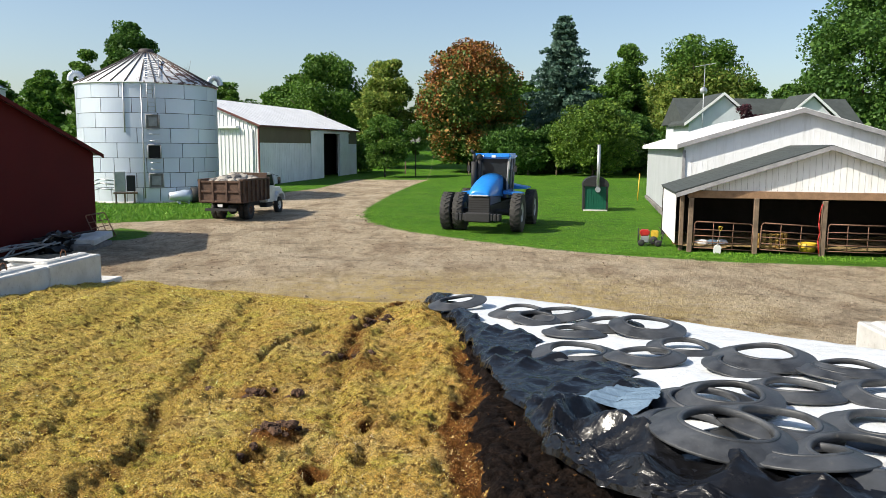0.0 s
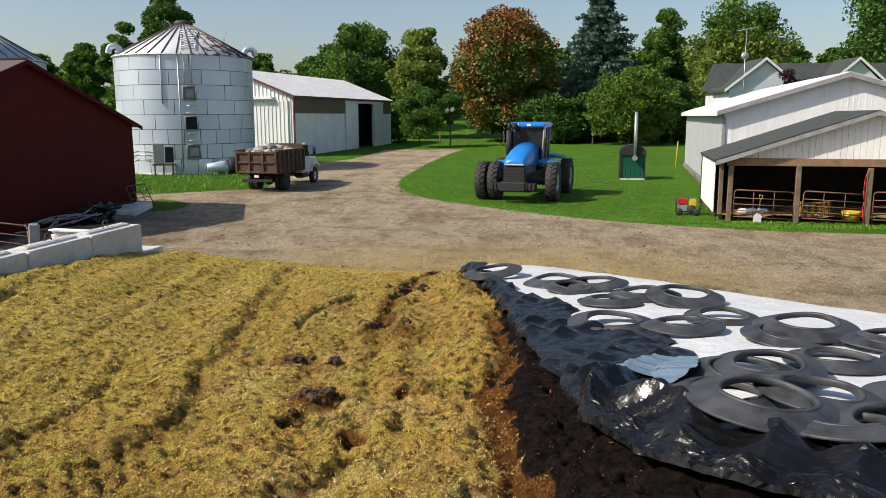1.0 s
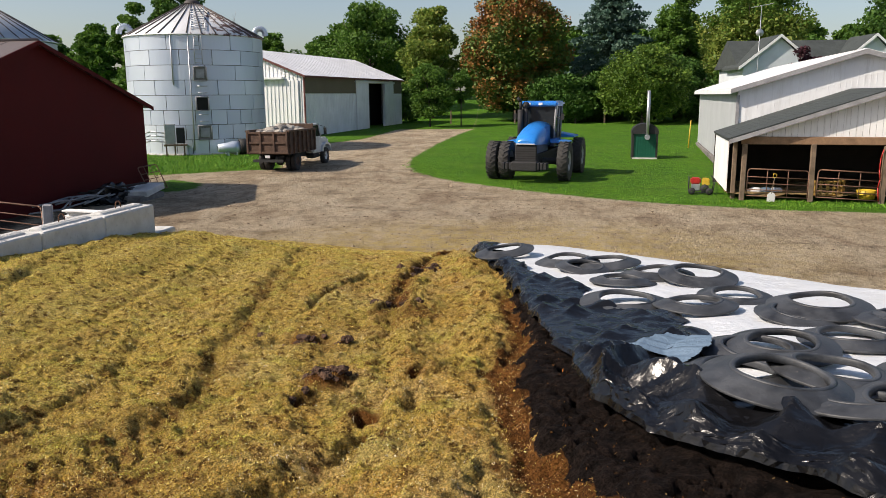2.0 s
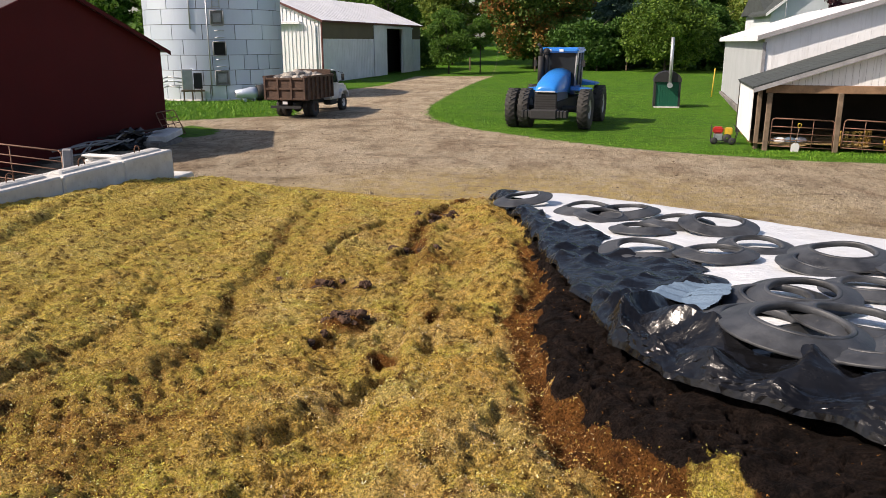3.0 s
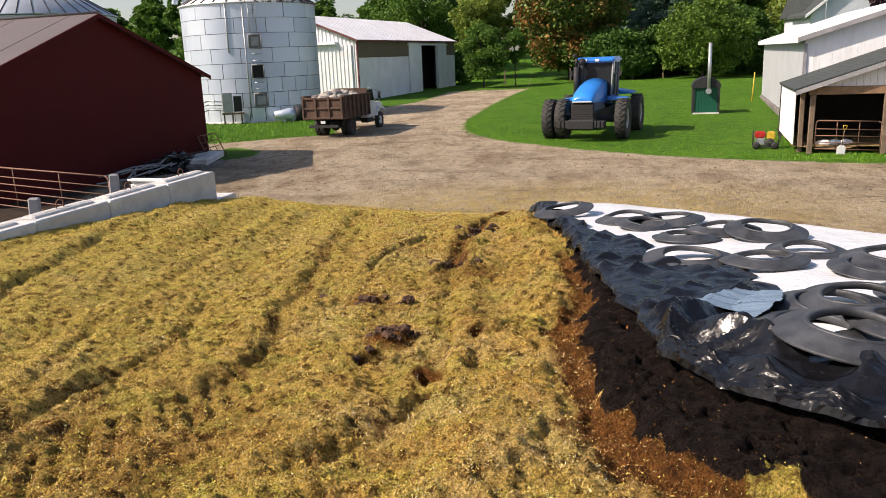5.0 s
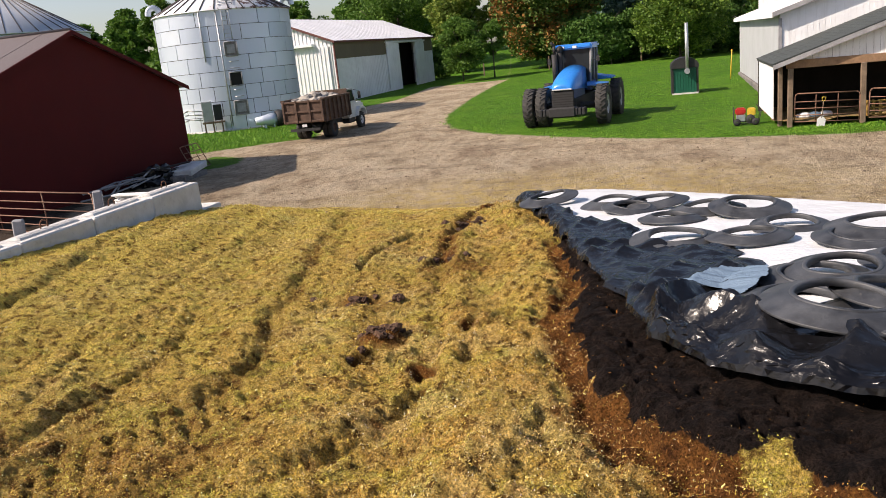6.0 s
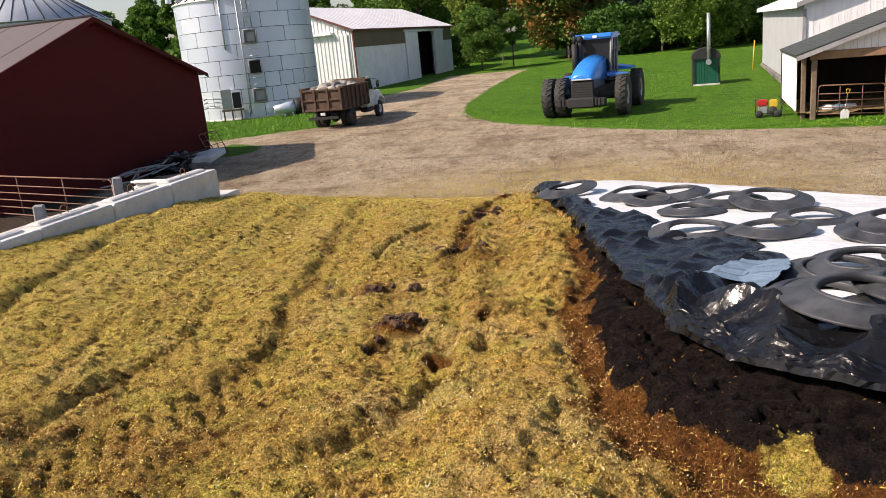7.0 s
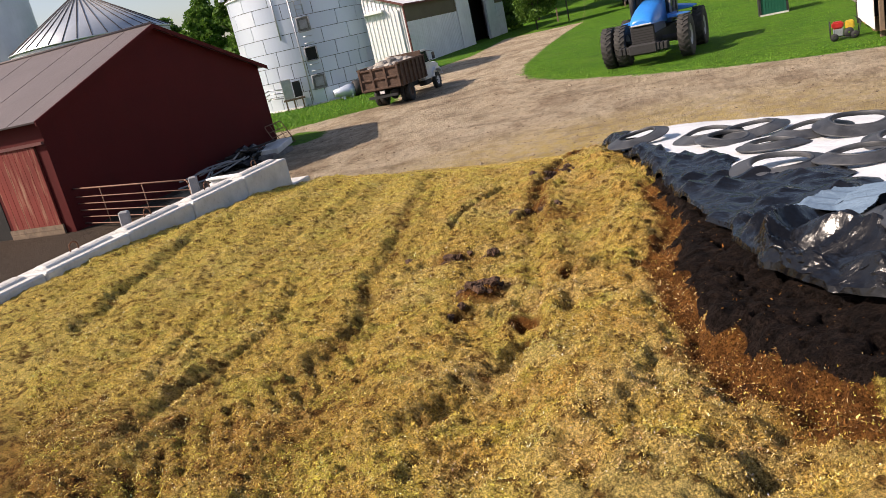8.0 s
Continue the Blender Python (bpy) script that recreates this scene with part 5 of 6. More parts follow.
tr = thing("tractor", pose(2.1, 38.25, gz(2, 39), 0, 0, -15.7), "blue articulated four-wheel-drive tractor with large lugged tyres", "tractor")
for y in (0.0, 3.9):
    for x in (-1.85, -1.22, 1.62):
        wheel_parts(tr, "wheel", x, y, .93, .50)
    bm = B()
    bar(bm, (-2.0, y, .93), (1.8, y, .93), .16, .16, 12)
    bmesh.ops.create_icosphere(bm, subdivisions=2, radius=.38, matrix=Matrix.Translation((0, y, .93)))
    part("axle", bm, M_DARK, tr)
bm = B()
prism(bm, [(-.55, .75), (.55, .75), (.55, 1.35), (-.55, 1.35)], -1.25, 5.0)
bevel(bm, .04)
part("chassis", bm, M_DARK, tr)


def hood_section(y, w, z0, z1, crown):
    return [(-w, y, z0), (-w, y, z1 - .12), (-w + .12, y, z1 - .02), (-w * .4, y, z1 + crown * .7), (0, y, z1 + crown), (w * .4, y, z1 + crown * .7), (w - .12, y, z1 - .02), (w, y, z1 - .12), (w, y, z0)]


bm = B()
secs = [hood_section(-1.42, .44, 1.78, 1.92, .04), hood_section(-1.30, .50, 1.76, 2.06, .06), hood_section(-.8, .53, 1.74, 2.26, .08), hood_section(.3, .55, 1.70, 2.52, .09), hood_section(1.5, .58, 1.6, 2.70, .08)]
rows = [[bm.verts.new(p) for p in s] for s in secs]
for p, q in zip(rows, rows[1:]):
    for i in range(len(p) - 1):
        f = bm.faces.new((p[i], p[i + 1], q[i + 1], q[i]))
        f.smooth = True
bm.faces.new(rows[0][::-1])
bm.faces.new(rows[-1])
part("hood", bm, M_BLUE, tr)
bm = B()
bx(bm, -.5, -1.2, 1.0, .5, 1.4, 1.80)
bevel(bm, .05)
part("engine_side", bm, M_BLUEDARK, tr)
bm = B()
bx(bm, -.52, -1.38, .92, .52, -1.2, 1.74)
bevel(bm, .04)
gr = part("grille", bm, M_DARK, tr)
for i in range(6):
    bm = B()
    bx(bm, -.5, -1.385, 1.0 + i * .11, .5, -1.355, 1.03 + i * .11)
    part("grille_bar", bm, M_NEARBLACK, gr)
bm = B()
bx(bm, -.46, -1.46, 1.76, .46, -1.34, 1.83)
bevel(bm, .02)
part("headlight_strip", bm, M_CHROME, tr)
bm = B()
bx(bm, -.62, -1.75, .55, .62, -1.2, 1.0)
bevel(bm, .05)
part("front_weight_bracket", bm, M_DARK, tr)
for sx in (-1, 1):
    for i in range(3):
        bm = B()
        bx(bm, sx * (.66 + .17 * i) - .075, -1.7, .62, sx * (.66 + .17 * i) + .075, -1.2, .95)
        bevel(bm, .03)
        part("suitcase_weight", bm, M_DARK, tr)
cab = part("cab", (lambda b: (bx(b, -.78, 1.55, 1.5, .78, 3.15, 1.95), bevel(b, .04), b)[2])(B()), M_BLUEDARK, tr)
bm = B()
prism(bm, [(-.74, 1.95), (.74, 1.95), (.82, 3.5), (-.82, 3.5)], 1.55, 3.12)
part("cab_glass", bm, M_GLASS, cab)
for x0, x1 in ((-.76, -.84), (.76, .84)):
    for y in (1.54, 2.45, 3.14):
        bm = B()
        bar(bm, (x0, y, 1.93), (x1, y, 3.5), .05, .05, 8)
        part("cab_pillar", bm, M_GREYTRIM if x0 > 0 else M_DARK, cab)
bm = B()
bx(bm, -.95, 1.35, 3.5, .95, 3.3, 3.76)
bevel(bm, .08, 2)
rf = part("cab_roof", bm, M_BLUE, tr)
for x in (-.5, .1):
    bm = B()
    bx(bm, x - .1, 1.32, 3.56, x + .1, 1.37, 3.68)
    part("work_light", bm, M_LAMP, rf)
bm = B()
bar(bm, (-.85, 1.1, 1.9), (-.85, 1.1, 3.35), .15, .15, 14)
bar(bm, (-.85, 1.1, 3.35), (-.85, 1.1, 3.75), .08, .08, 12)
bar(bm, (-.85, 1.1, 3.75), (-.98, 1.0, 3.92), .08, .07, 12)
part("exhaust_pipe", bm, M_DARK, tr)
bm = B()
bar(bm, (-.62, 1.25, 1.9), (-.62, 1.25, 3.5), .12, .12, 12)
bmesh.ops.create_icosphere(bm, subdivisions=2, radius=.19, matrix=Matrix.Translation((-.62, 1.25, 3.55)))
part("air_intake", bm, M_DARK, tr)
for sx in (-1, 1):
    bm = B()
    prism(bm, [(sx * .7, 1.75), (sx * 1.55, 1.72), (sx * 1.55, 1.80), (sx * .7, 1.92)], .9, 2.2)
    part("front_fender", bm, M_BLUE, tr)
    bm = B()
    prism(bm, [(sx * .6, 1.88), (sx * 1.5, 1.9), (sx * 1.5, 1.98), (sx * .6, 2.15)], 3.2, 4.5)
    bevel(bm, .02)
    part("rear_fender", bm, M_BLUE, tr)
    bm = B()
    bar(bm, (sx * .85, 1.6, 2.9), (sx * 1.2, 1.4, 3.0), .02, .02, 6)
    bx(bm, sx * 1.2 - .07, 1.38, 2.85, sx * 1.2 + .07, 1.42, 3.15)
    part("mirror", bm, M_DARK, tr)
bm = B()
for i in range(4):
    bx(bm, .82, 1.7, .6 + i * .33, 1.12, 2.3, .64 + i * .33)
bar(bm, (1.1, 1.7, .5), (1.0, 1.7, 2.6), .02, .02, 6)
part("steps", bm, M_DARK, tr)
bm = B()
bx(bm, -.5, 3.3, 1.4, .5, 4.9, 1.9)
bevel(bm, .05)
part("rear_deck", bm, M_BLUEDARK, tr)
bm = B()
bx(bm, -.25, 2.3, 1.95, .25, 2.8, 2.75)
bevel(bm, .08, 2)
part("seat", bm, M_DARK, tr)

tk = thing("dump_truck", pose(-11.85, 41.6, gz(-11.6, 44), 0, 0, -9.5) @ Matrix.Scale(.97, 4), "white dump truck with rusty brown box full of stones", "truck")
for x in (-.98, -.66, .66, .98):
    wheel_parts(tk, "wheel", x, 1.5, .5, .26, 16, M_BODYRUST)
for x in (-.95, .95):
    wheel_parts(tk, "wheel", x, 6.0, .5, .26, 16, M_TRUCKWHITE)
bm = B()
for x in (-.42, .42):
    bx(bm, x - .06, .1, .62, x + .06, 7.2, .85)
bar(bm, (-1, 1.5, .5), (1, 1.5, .5), .09, .09, 10)
bmesh.ops.create_icosphere(bm, subdivisions=2, radius=.26, matrix=Matrix.Translation((0, 1.5, .5)))
bar(bm, (-1, 6, .5), (1, 6, .5), .07, .07, 10)
part("chassis", bm, M_DARK, tk)
box_ = part("dump_box", (lambda b: (bx(b, -1.2, 0, .98, 1.2, 3.9, 1.12), bx(b, -1.2, .0, 1.12, -1.12, 3.9, 2.2), bx(b, 1.12, 0, 1.12, 1.2, 3.9, 2.2), bx(b, -1.12, 3.82, 1.12, 1.12, 3.9, 2.55), b)[4])(B()), M_BODYRUST, tk)
tg = part("tailgate", (lambda b: (bx(b, -1.2, -.06, 1.1, 1.2, -.004, 2.18), b)[1])(B()), M_BODYRUST, tk)
for x in (-1.17, -.4, .4, 1.17):
    bm = B()
    bx(bm, x - .06, -.15, 1.02, x + .06, -.06, 2.24)
    bevel(bm, .012)
    part("upright", bm, M_BODYRUST, tg)
for z in (1.08, 1.62, 2.16):
    bm = B()
    bx(bm, -1.1, -.13, z - .055, 1.1, -.063, z + .055)
    bevel(bm, .012)
    part("crossbar", bm, M_BODYRUST, tg)
for sx in (-1, 1):
    for i in range(7):
        bm = B()
        bx(bm, min(sx * 1.2, sx * 1.3), .1 + i * .6, 1.02, max(sx * 1.2, sx * 1.3), .22 + i * .6, 2.2)
        part("stake", bm, M_BODYRUST, box_)
    bm = B()
    bx(bm, min(sx * 1.1, sx * 1.31), -.05, 2.2, max(sx * 1.1, sx * 1.31), 3.9, 2.3)
    part("top_rail", bm, M_BODYRUST, box_)
bm = B()
bx(bm, -.9, -.1, .55, .9, -.02, .7)
part("rear_bumper", bm, M_DARK, tk)
bm = B()
bx(bm, -.14, -.13, .78, .14, -.11, .93)
part("plate", bm, M_TRUCKWHITE, tk)
bm = B()
bx(bm, -1.0, 4.15, .75, 1.0, 5.55, 1.75)
bevel(bm, .08, 2)
cb = part("cab", bm, M_TRUCKWHITE, tk)
bm = B()
prism(bm, [(-.96, 1.75), (.96, 1.75), (.84, 2.42), (-.84, 2.42)], 4.2, 5.45)
part("cab_glass", bm, M_GLASS, cb)
for sx in (-1, 1):
    for y in (4.2, 5.4):
        bm = B()
        bar(bm, (sx * .97, y, 1.72), (sx * .85, y, 2.44), .05, .05, 8)
        part("pillar", bm, M_TRUCKWHITE, cb)
bm = B()
bx(bm, -.9, 4.12, 2.4, .9, 5.5, 2.5)
bevel(bm, .05, 2)
part("cab_roof", bm, M_TRUCKWHITE, cb)
bm = B()
bx(bm, -.85, 5.5, .7, .85, 7.1, 1.6)
bevel(bm, .12, 2)
part("bonnet", bm, M_TRUCKWHITE, tk)
for sx in (-1, 1):
    bm = B()
    prism(bm, [(5.35, .8), (5.45, 1.05), (5.75, 1.2), (6.25, 1.2), (6.55, 1.05), (6.65, .8), (6.75, .8), (6.62, 1.15), (6.3, 1.32), (5.7, 1.32), (5.38, 1.15), (5.25, .8)], 0, .3,
          Matrix(((0, 1, 0, .85 if sx > 0 else -1.15), (1, 0, 0, 0), (0, 0, 1, 0), (0, 0, 0, 1))))
    part("fender", bm, M_TRUCKWHITE, tk)
    bm = B()
    tube(bm, [(sx * 1.0, 5.3, 1.8), (sx * 1.3, 5.35, 1.85), (sx * 1.3, 5.35, 2.3), (sx * .95, 5.3, 2.4)], .015, 6)
    bx(bm, sx * 1.3 - .09, 5.33, 1.85, sx * 1.3 + .09, 5.37, 2.25)
    part("mirror", bm, M_DARK, tk)
bm = B()
bx(bm, .45, 4.2, .45, .95, 5.2, .75)
bevel(bm, .06)
part("fuel_tank", bm, M_DARK, tk)
random.seed(12)
for i in range(46):
    bm = B()
    bmesh.ops.create_icosphere(bm, subdivisions=2, radius=1)
    s = random.uniform(.14, .36)
    o = Vector((random.random() * 9, random.random() * 9, 0))
    for v in bm.verts:
        v.co = Vector((v.co.x * s * 1.2, v.co.y * s, v.co.z * s * .75)) * (1 + .35 * noise.noise(v.co * 1.3 + o))
    x, y = random.uniform(-.9, .9), random.uniform(.3, 3.6)
    ob = part("field_stone", bm, M_ROCK if random.random() < .75 else M_STONE, None, m=tk.matrix_basis @ pose(x, y, 2.02 + .28 * math.exp(-((x / .7) ** 2 + ((y - 2) / 1.6) ** 2)) + random.uniform(-.06, .1), 0, 0, random.uniform(0, 360)))
    tagged(ob, "pale rounded field stone in the truck box", "stone", "stones in the truck")
bm = B()
bx(bm, -1.1, .02, 1.13, 1.1, 3.8, 1.95)
part("soil_load", bm, M_MUD, tk)

# ---- outdoor furnace and small things on the lawn ----
fz = gz(9.7, 49.6)
fu = thing("outdoor_furnace", pose(9.72, 49.75, fz, 0, 0, -8), "dark green outdoor wood furnace with steel chimney", "furnace")
bm = B()
bx(bm, -.68, -.6, .08, .68, .75, 1.75)
hs = part("housing", bm, M_GREEN, fu)
for i in range(9):
    bm = B()
    bx(bm, -.64 + i * .155, -.625, .1, -.59 + i * .155, -.602, 1.74)
    part("siding_rib", bm, M_GREEN, hs)
bm = B()
prism(bm, [(.82 * math.cos(a), 1.62 + .55 * math.sin(a)) for a in np.linspace(-.15, math.pi + .15, 14)], -.72, .85)
part("arched_roof", bm, M_DARK, fu)
for x in (-.72, .72):
    bm = B()
    bx(bm, x - .06, -.66, 0, x + .06, .8, 1.72)
    part("corner_trim", bm, M_DARK, fu)
bm = B()
bar(bm, (.12, -.85, 1.35), (.12, -.85, 4.15), .10, .10, 14)
part("chimney", bm, M_GREY, fu)
bm = B()
bar(bm, (.12, -1.0, 1.35), (.12, -.62, 1.35), .16, .16, 16)
part("clean_out_cap", bm, M_GREY, fu)
bm = B()
bx(bm, -.75, -.7, -.1, .75, .85, .08)
part("base", bm, M_CONCRETE, fu)
t = thing("marker_pole", pose(14.4, 57.6, gz(14.4, 57.6), 0, 3, 0), "yellow marker pole standing in the lawn", "pole")
bm = B()
bar(bm, (0, 0, -.2), (0, 0, 2.0), .042, .04, 10)
part("tube", bm, M_YELLOW, t)
t = thing("pressure_washer", pose(8.85, 33.15, gz(9, 33), 0, 0, -12) @ Matrix.Scale(.82, 4), "red and yellow engine-driven washer in a black frame", "machine")
bm = B()
bx(bm, -.48, -.22, .52, .02, .22, .85)
bevel(bm, .07, 2)
part("red_tank", bm, M_REDPAINT, t)
bm = B()
bx(bm, .08, -.2, .45, .46, .2, .82)
bevel(bm, .05, 2)
part("yellow_tank", bm, M_YELLOW, t)
bm = B()
bx(bm, -.42, -.2, .18, .0, .2, .52)
bevel(bm, .03)
part("engine", bm, M_GREY, t)
bm = B()
lathe(bm, [(.05, -.1), (.2, -.1), (.22, 0), (.2, .1), (.05, .1)], 18, "Y", Matrix.Translation((.22, -.2, .3)))
part("pump", bm, M_DARK, t)
bm = B()
for y in (-.3, .3):
    tube(bm, [(-.55, y, .12), (.6, y, .12), (.72, y, .75), (.5, y, .95)], .022, 6)
    tube(bm, [(-.55, y, .12), (-.55, y, .9)], .022, 6)
part("frame", bm, M_DARK, t)
for x in (-.4, .45):
    bm = B()
    lathe(bm, [(.03, -.05), (.15, -.06), (.18, 0), (.15, .06), (.03, .05)], 18, "Y", Matrix.Translation((x, -.34, .17)))
    part("wheel", bm, M_DARK, t)

# ---- farmhouse ----
hz = gz(34, 85)
ho = thing("farmhouse", pose(26.6, 86, hz + .45), "two-storey pale farmhouse with grey-green gabled roof", "house")
bm = B()
bx(bm, 0, 0, -1, 18.6, 8, 5.9)
part("wall", bm, M_HOUSE, ho)
bm = B()
prism(bm, [(-.4, 5.75), (4.0, 8.75), (8.4, 5.75)], -.5, 19.1, Matrix(((0, 1, 0, 0), (1, 0, 0, 0), (0, 0, 1, 0), (0, 0, 0, 1))))
part("roof", bm, M_SHINGLE, ho)
for x, w in ((3.2, 3.9), (12.7, 3.6)):
    bm = B()
    prism(bm, [(x - w + .4, -.5), (x + w - .4, -.5), (x + w - .4, 5.75), (x, 8.75), (x - w + .4, 5.75)], -1.6, 4)
    g = part("gable_wing", bm, M_HOUSE, ho)
    for s in (-1, 1):
        bm = B()
        prism(bm, [(x, 8.75), (x, 9.0), (x + s * (w + .2), 5.75), (x + s * (w + .2), 5.5)], -2.0, 4)
        part("wing_roof", bm, M_SHINGLE, g)
        bm = B()
        prism(bm, [(x, 8.72), (x, 9.02), (x + s * (w + .2), 5.77), (x + s * (w + .2), 5.45)], -2.06, -2.0)
        part("barge_board", bm, M_WHITE, g)
    for wx_ in (x - .9, x + .9):
        bm = B()
        bx(bm, wx_ - .45, -1.66, 3.4, wx_ + .45, -1.59, 4.9)
        wd = part("window", bm, M_WHITE, ho)
        bm = B()
        bx(bm, wx_ - .37, -1.70, 3.48, wx_ + .37, -1.66, 4.82)
        part("pane", bm, M_GLASS, wd)
ant = thing("tv_antenna", pose(27.6, 84.0, hz), "tall thin television antenna mast beside the house", "antenna")
bm = B()
bar(bm, (0, 0, -.3), (0, 0, 12.3), .05, .04, 8)
part("mast", bm, M_GREY, ant)
for i in range(7):
    bm = B()
    bar(bm, (-.9 + i * .3, -.5 - .06 * i, 12.1 + .05 * i), (-.9 + i * .3, .5 + .06 * i, 12.1 + .05 * i), .025, .025, 5)
    part("element", bm, M_GREY, ant)
bm = B()
bar(bm, (-1.0, 0, 12.08), (1.1, 0, 12.45), .03, .03, 6)
part("boom", bm, M_GREY, ant)
bm = B()
lathe(bm, [(.02, 0), (.25, .05), (.4, .16)], 16, "Y", Matrix.Translation((0, -.1, 9.6)))
part("dish", bm, M_GREY, ant)


# ---- trees ----
def leaf_mat(name, *cols):
    k = Mat(name, 0.6, spec=0.3)
    r = k.rand(island=True)
    n = len(cols)
    c = k.ramp(r, *[(i / (n - 1), col) for i, col in enumerate(cols)])
    c = k.mix(k.ramp(k.noise(0.35, 3), (0.35, 0.55), (0.65, 0.0)), c, k.mix(0.6, c, cols[0]))
    tl = k.n.new("ShaderNodeBsdfTranslucent")
    k.put(tl.inputs[0], c)
    mx = k.n.new("ShaderNodeMixShader")
    mx.inputs[0].default_value = 0.3
    m = k.done(c)
    out = k.n["Material Output"]
    k.l.new(k.b.outputs[0], mx.inputs[1])
    k.l.new(tl.outputs[0], mx.inputs[2])
    k.l.new(mx.outputs[0], out.inputs[0])
    return m


M_BARK = plain("bark", (0.085, 0.065, 0.05), 0.9, 0, 0.4, 4, 0.03, 12)
L_GREEN = leaf_mat("green leaves", (0.048, 0.112, 0.016), (0.088, 0.184, 0.022), (0.152, 0.264, 0.035))
L_DEEP = leaf_mat("deep green leaves", (0.035, 0.090, 0.016), (0.070, 0.160, 0.024), (0.120, 0.220, 0.035))
L_PALE = leaf_mat("yellowing green leaves", (0.104, 0.176, 0.026), (0.184, 0.264, 0.042), (0.320, 0.344, 0.072))
L_BUSH = leaf_mat("bright green leaves", (0.050, 0.100, 0.014), (0.100, 0.190, 0.022), (0.190, 0.280, 0.035))


def turning_mat(name, lo, hi):
    """Leaves that have turned orange on some boughs and stay green on others."""
    k = Mat(name, 0.6, spec=0.3)
    r = k.rand(island=True)
    green = k.ramp(r, (0.0, (0.045, 0.095, 0.014)), (0.5, (0.085, 0.145, 0.02)), (1.0, (0.15, 0.19, 0.03)))
    fire = k.ramp(r, (0.0, (0.13, 0.045, 0.016)), (0.5, (0.23, 0.085, 0.02)), (1.0, (0.32, 0.15, 0.035)))
    m = k.math("ADD", k.noise(0.32, 3, 0.6), k.math("MULTIPLY", k.math("SUBTRACT", r, 0.5), 0.25))
    return k.done(k.mix(k.ramp(m, (lo, 0.0), (hi, 1.0)), green, fire))


L_MAPLE = turning_mat("maple leaves turning", 0.52, 0.62)
L_MAPLETOP = turning_mat("orange maple leaves", 0.38, 0.50)
L_SPRUCE = leaf_mat("blue-green needles", (0.048, 0.099, 0.067), (0.088, 0.160, 0.115), (0.144, 0.232, 0.176))
L_PURPLE = leaf_mat("dark purple leaves", (0.032, 0.013, 0.019), (0.072, 0.022, 0.035), (0.112, 0.040, 0.048))


def leaf_quads(cen, size, r):
    """Small bent leaf clumps, four corners each, at the given centres."""
    n = len(cen)
    d = r.normal(0, 1, (n, 3))
    d[:, 2] *= .6
    d /= np.linalg.norm(d, axis=1)[:, None]
    e = np.cross(d, r.normal(0, 1, (n, 3)))
    e /= np.linalg.norm(e, axis=1)[:, None] + 1e-9
    s = (size * r.lognormal(0, .35, n))[:, None]
    return np.stack([cen - d * s, cen - e * s * .75, cen + d * s, cen + e * s * .75], 1).reshape(-1, 3)


def crown_points(r, h0, h1, rx, count, lumps, shape):
    """Leaf centres gathered in lumps through an uneven crown."""
    zc, rz = (h0 + h1) / 2, (h1 - h0) / 2
    pts = []
    for i in range(lumps):
        v = r.normal(0, 1, 3)
        v /= np.linalg.norm(v)
        rad = r.uniform(.35, .95) ** .6
        c = np.array([v[0] * rx * rad, v[1] * rx * rad, zc + v[2] * rz * rad])
        taper = shape((c[2] - h0) / (h1 - h0))
        c[:2] *= taper
        lr = rx * r.uniform(.20, .38)
        m = count // lumps
        q = r.normal(0, 1, (m, 3))
        q /= np.linalg.norm(q, axis=1)[:, None]
        q *= (r.random(m) ** .4)[:, None] * lr
        q[:, 2] *= .7
        pts.append(c + q)
    return np.concatenate(pts)


def tree(name, x, y, h, rx, low, mat, seed, label, category="tree", count=15000, lumps=90, leaf=.27, shape=lambda f: 1.05 - .35 * f, trunk=.28, second=None, group=""):
    r = np.random.default_rng(seed)
    count, leaf = int(count * 2.6), leaf * .60
    t = thing(name, pose(x, y, gz(x, y) - .1), label, category, group)
    bm = B()
    top = low + (h - low) * .75
    bar(bm, (0, 0, -.4), (0, 0, low + 1), trunk, trunk * .75, 9)
    bar(bm, (0, 0, low + 1), (r.uniform(-.5, .5), 0, top), trunk * .75, .06, 7)
    tk_ = part("trunk", bm, M_BARK, t)
    for i in range(9):
        a = i * 2.4 + r.uniform(-.4, .4)
        z = low + (h - low) * (.02 + .6 * i / 9)
        ln = rx * r.uniform(.55, .85)
        bm = B()
        mid = Vector((math.cos(a) * ln * .5, math.sin(a) * ln * .5, z + .5 * ln * .6))
        bar(bm, (0, 0, z), mid, trunk * .35, trunk * .22, 6)
        bar(bm, mid, (math.cos(a) * ln, math.sin(a) * ln, z + ln * .75), trunk * .22, .03, 5)
        part("limb", bm, M_BARK, tk_)
    pts = crown_points(r, low, h, rx, count, lumps, shape)
    if second is not None:
        hi = pts[:, 2] + r.normal(0, h * .07, len(pts)) > h * .70
        part("crown", quads_mesh("crown", leaf_quads(pts[~hi], leaf, r), mat), None, t)
        part("crown_top", quads_mesh("crown_top", leaf_quads(pts[hi], leaf, r), second), None, t)
    else:
        part("crown", quads_mesh("crown", leaf_quads(pts, leaf, r), mat), None, t)
    return t


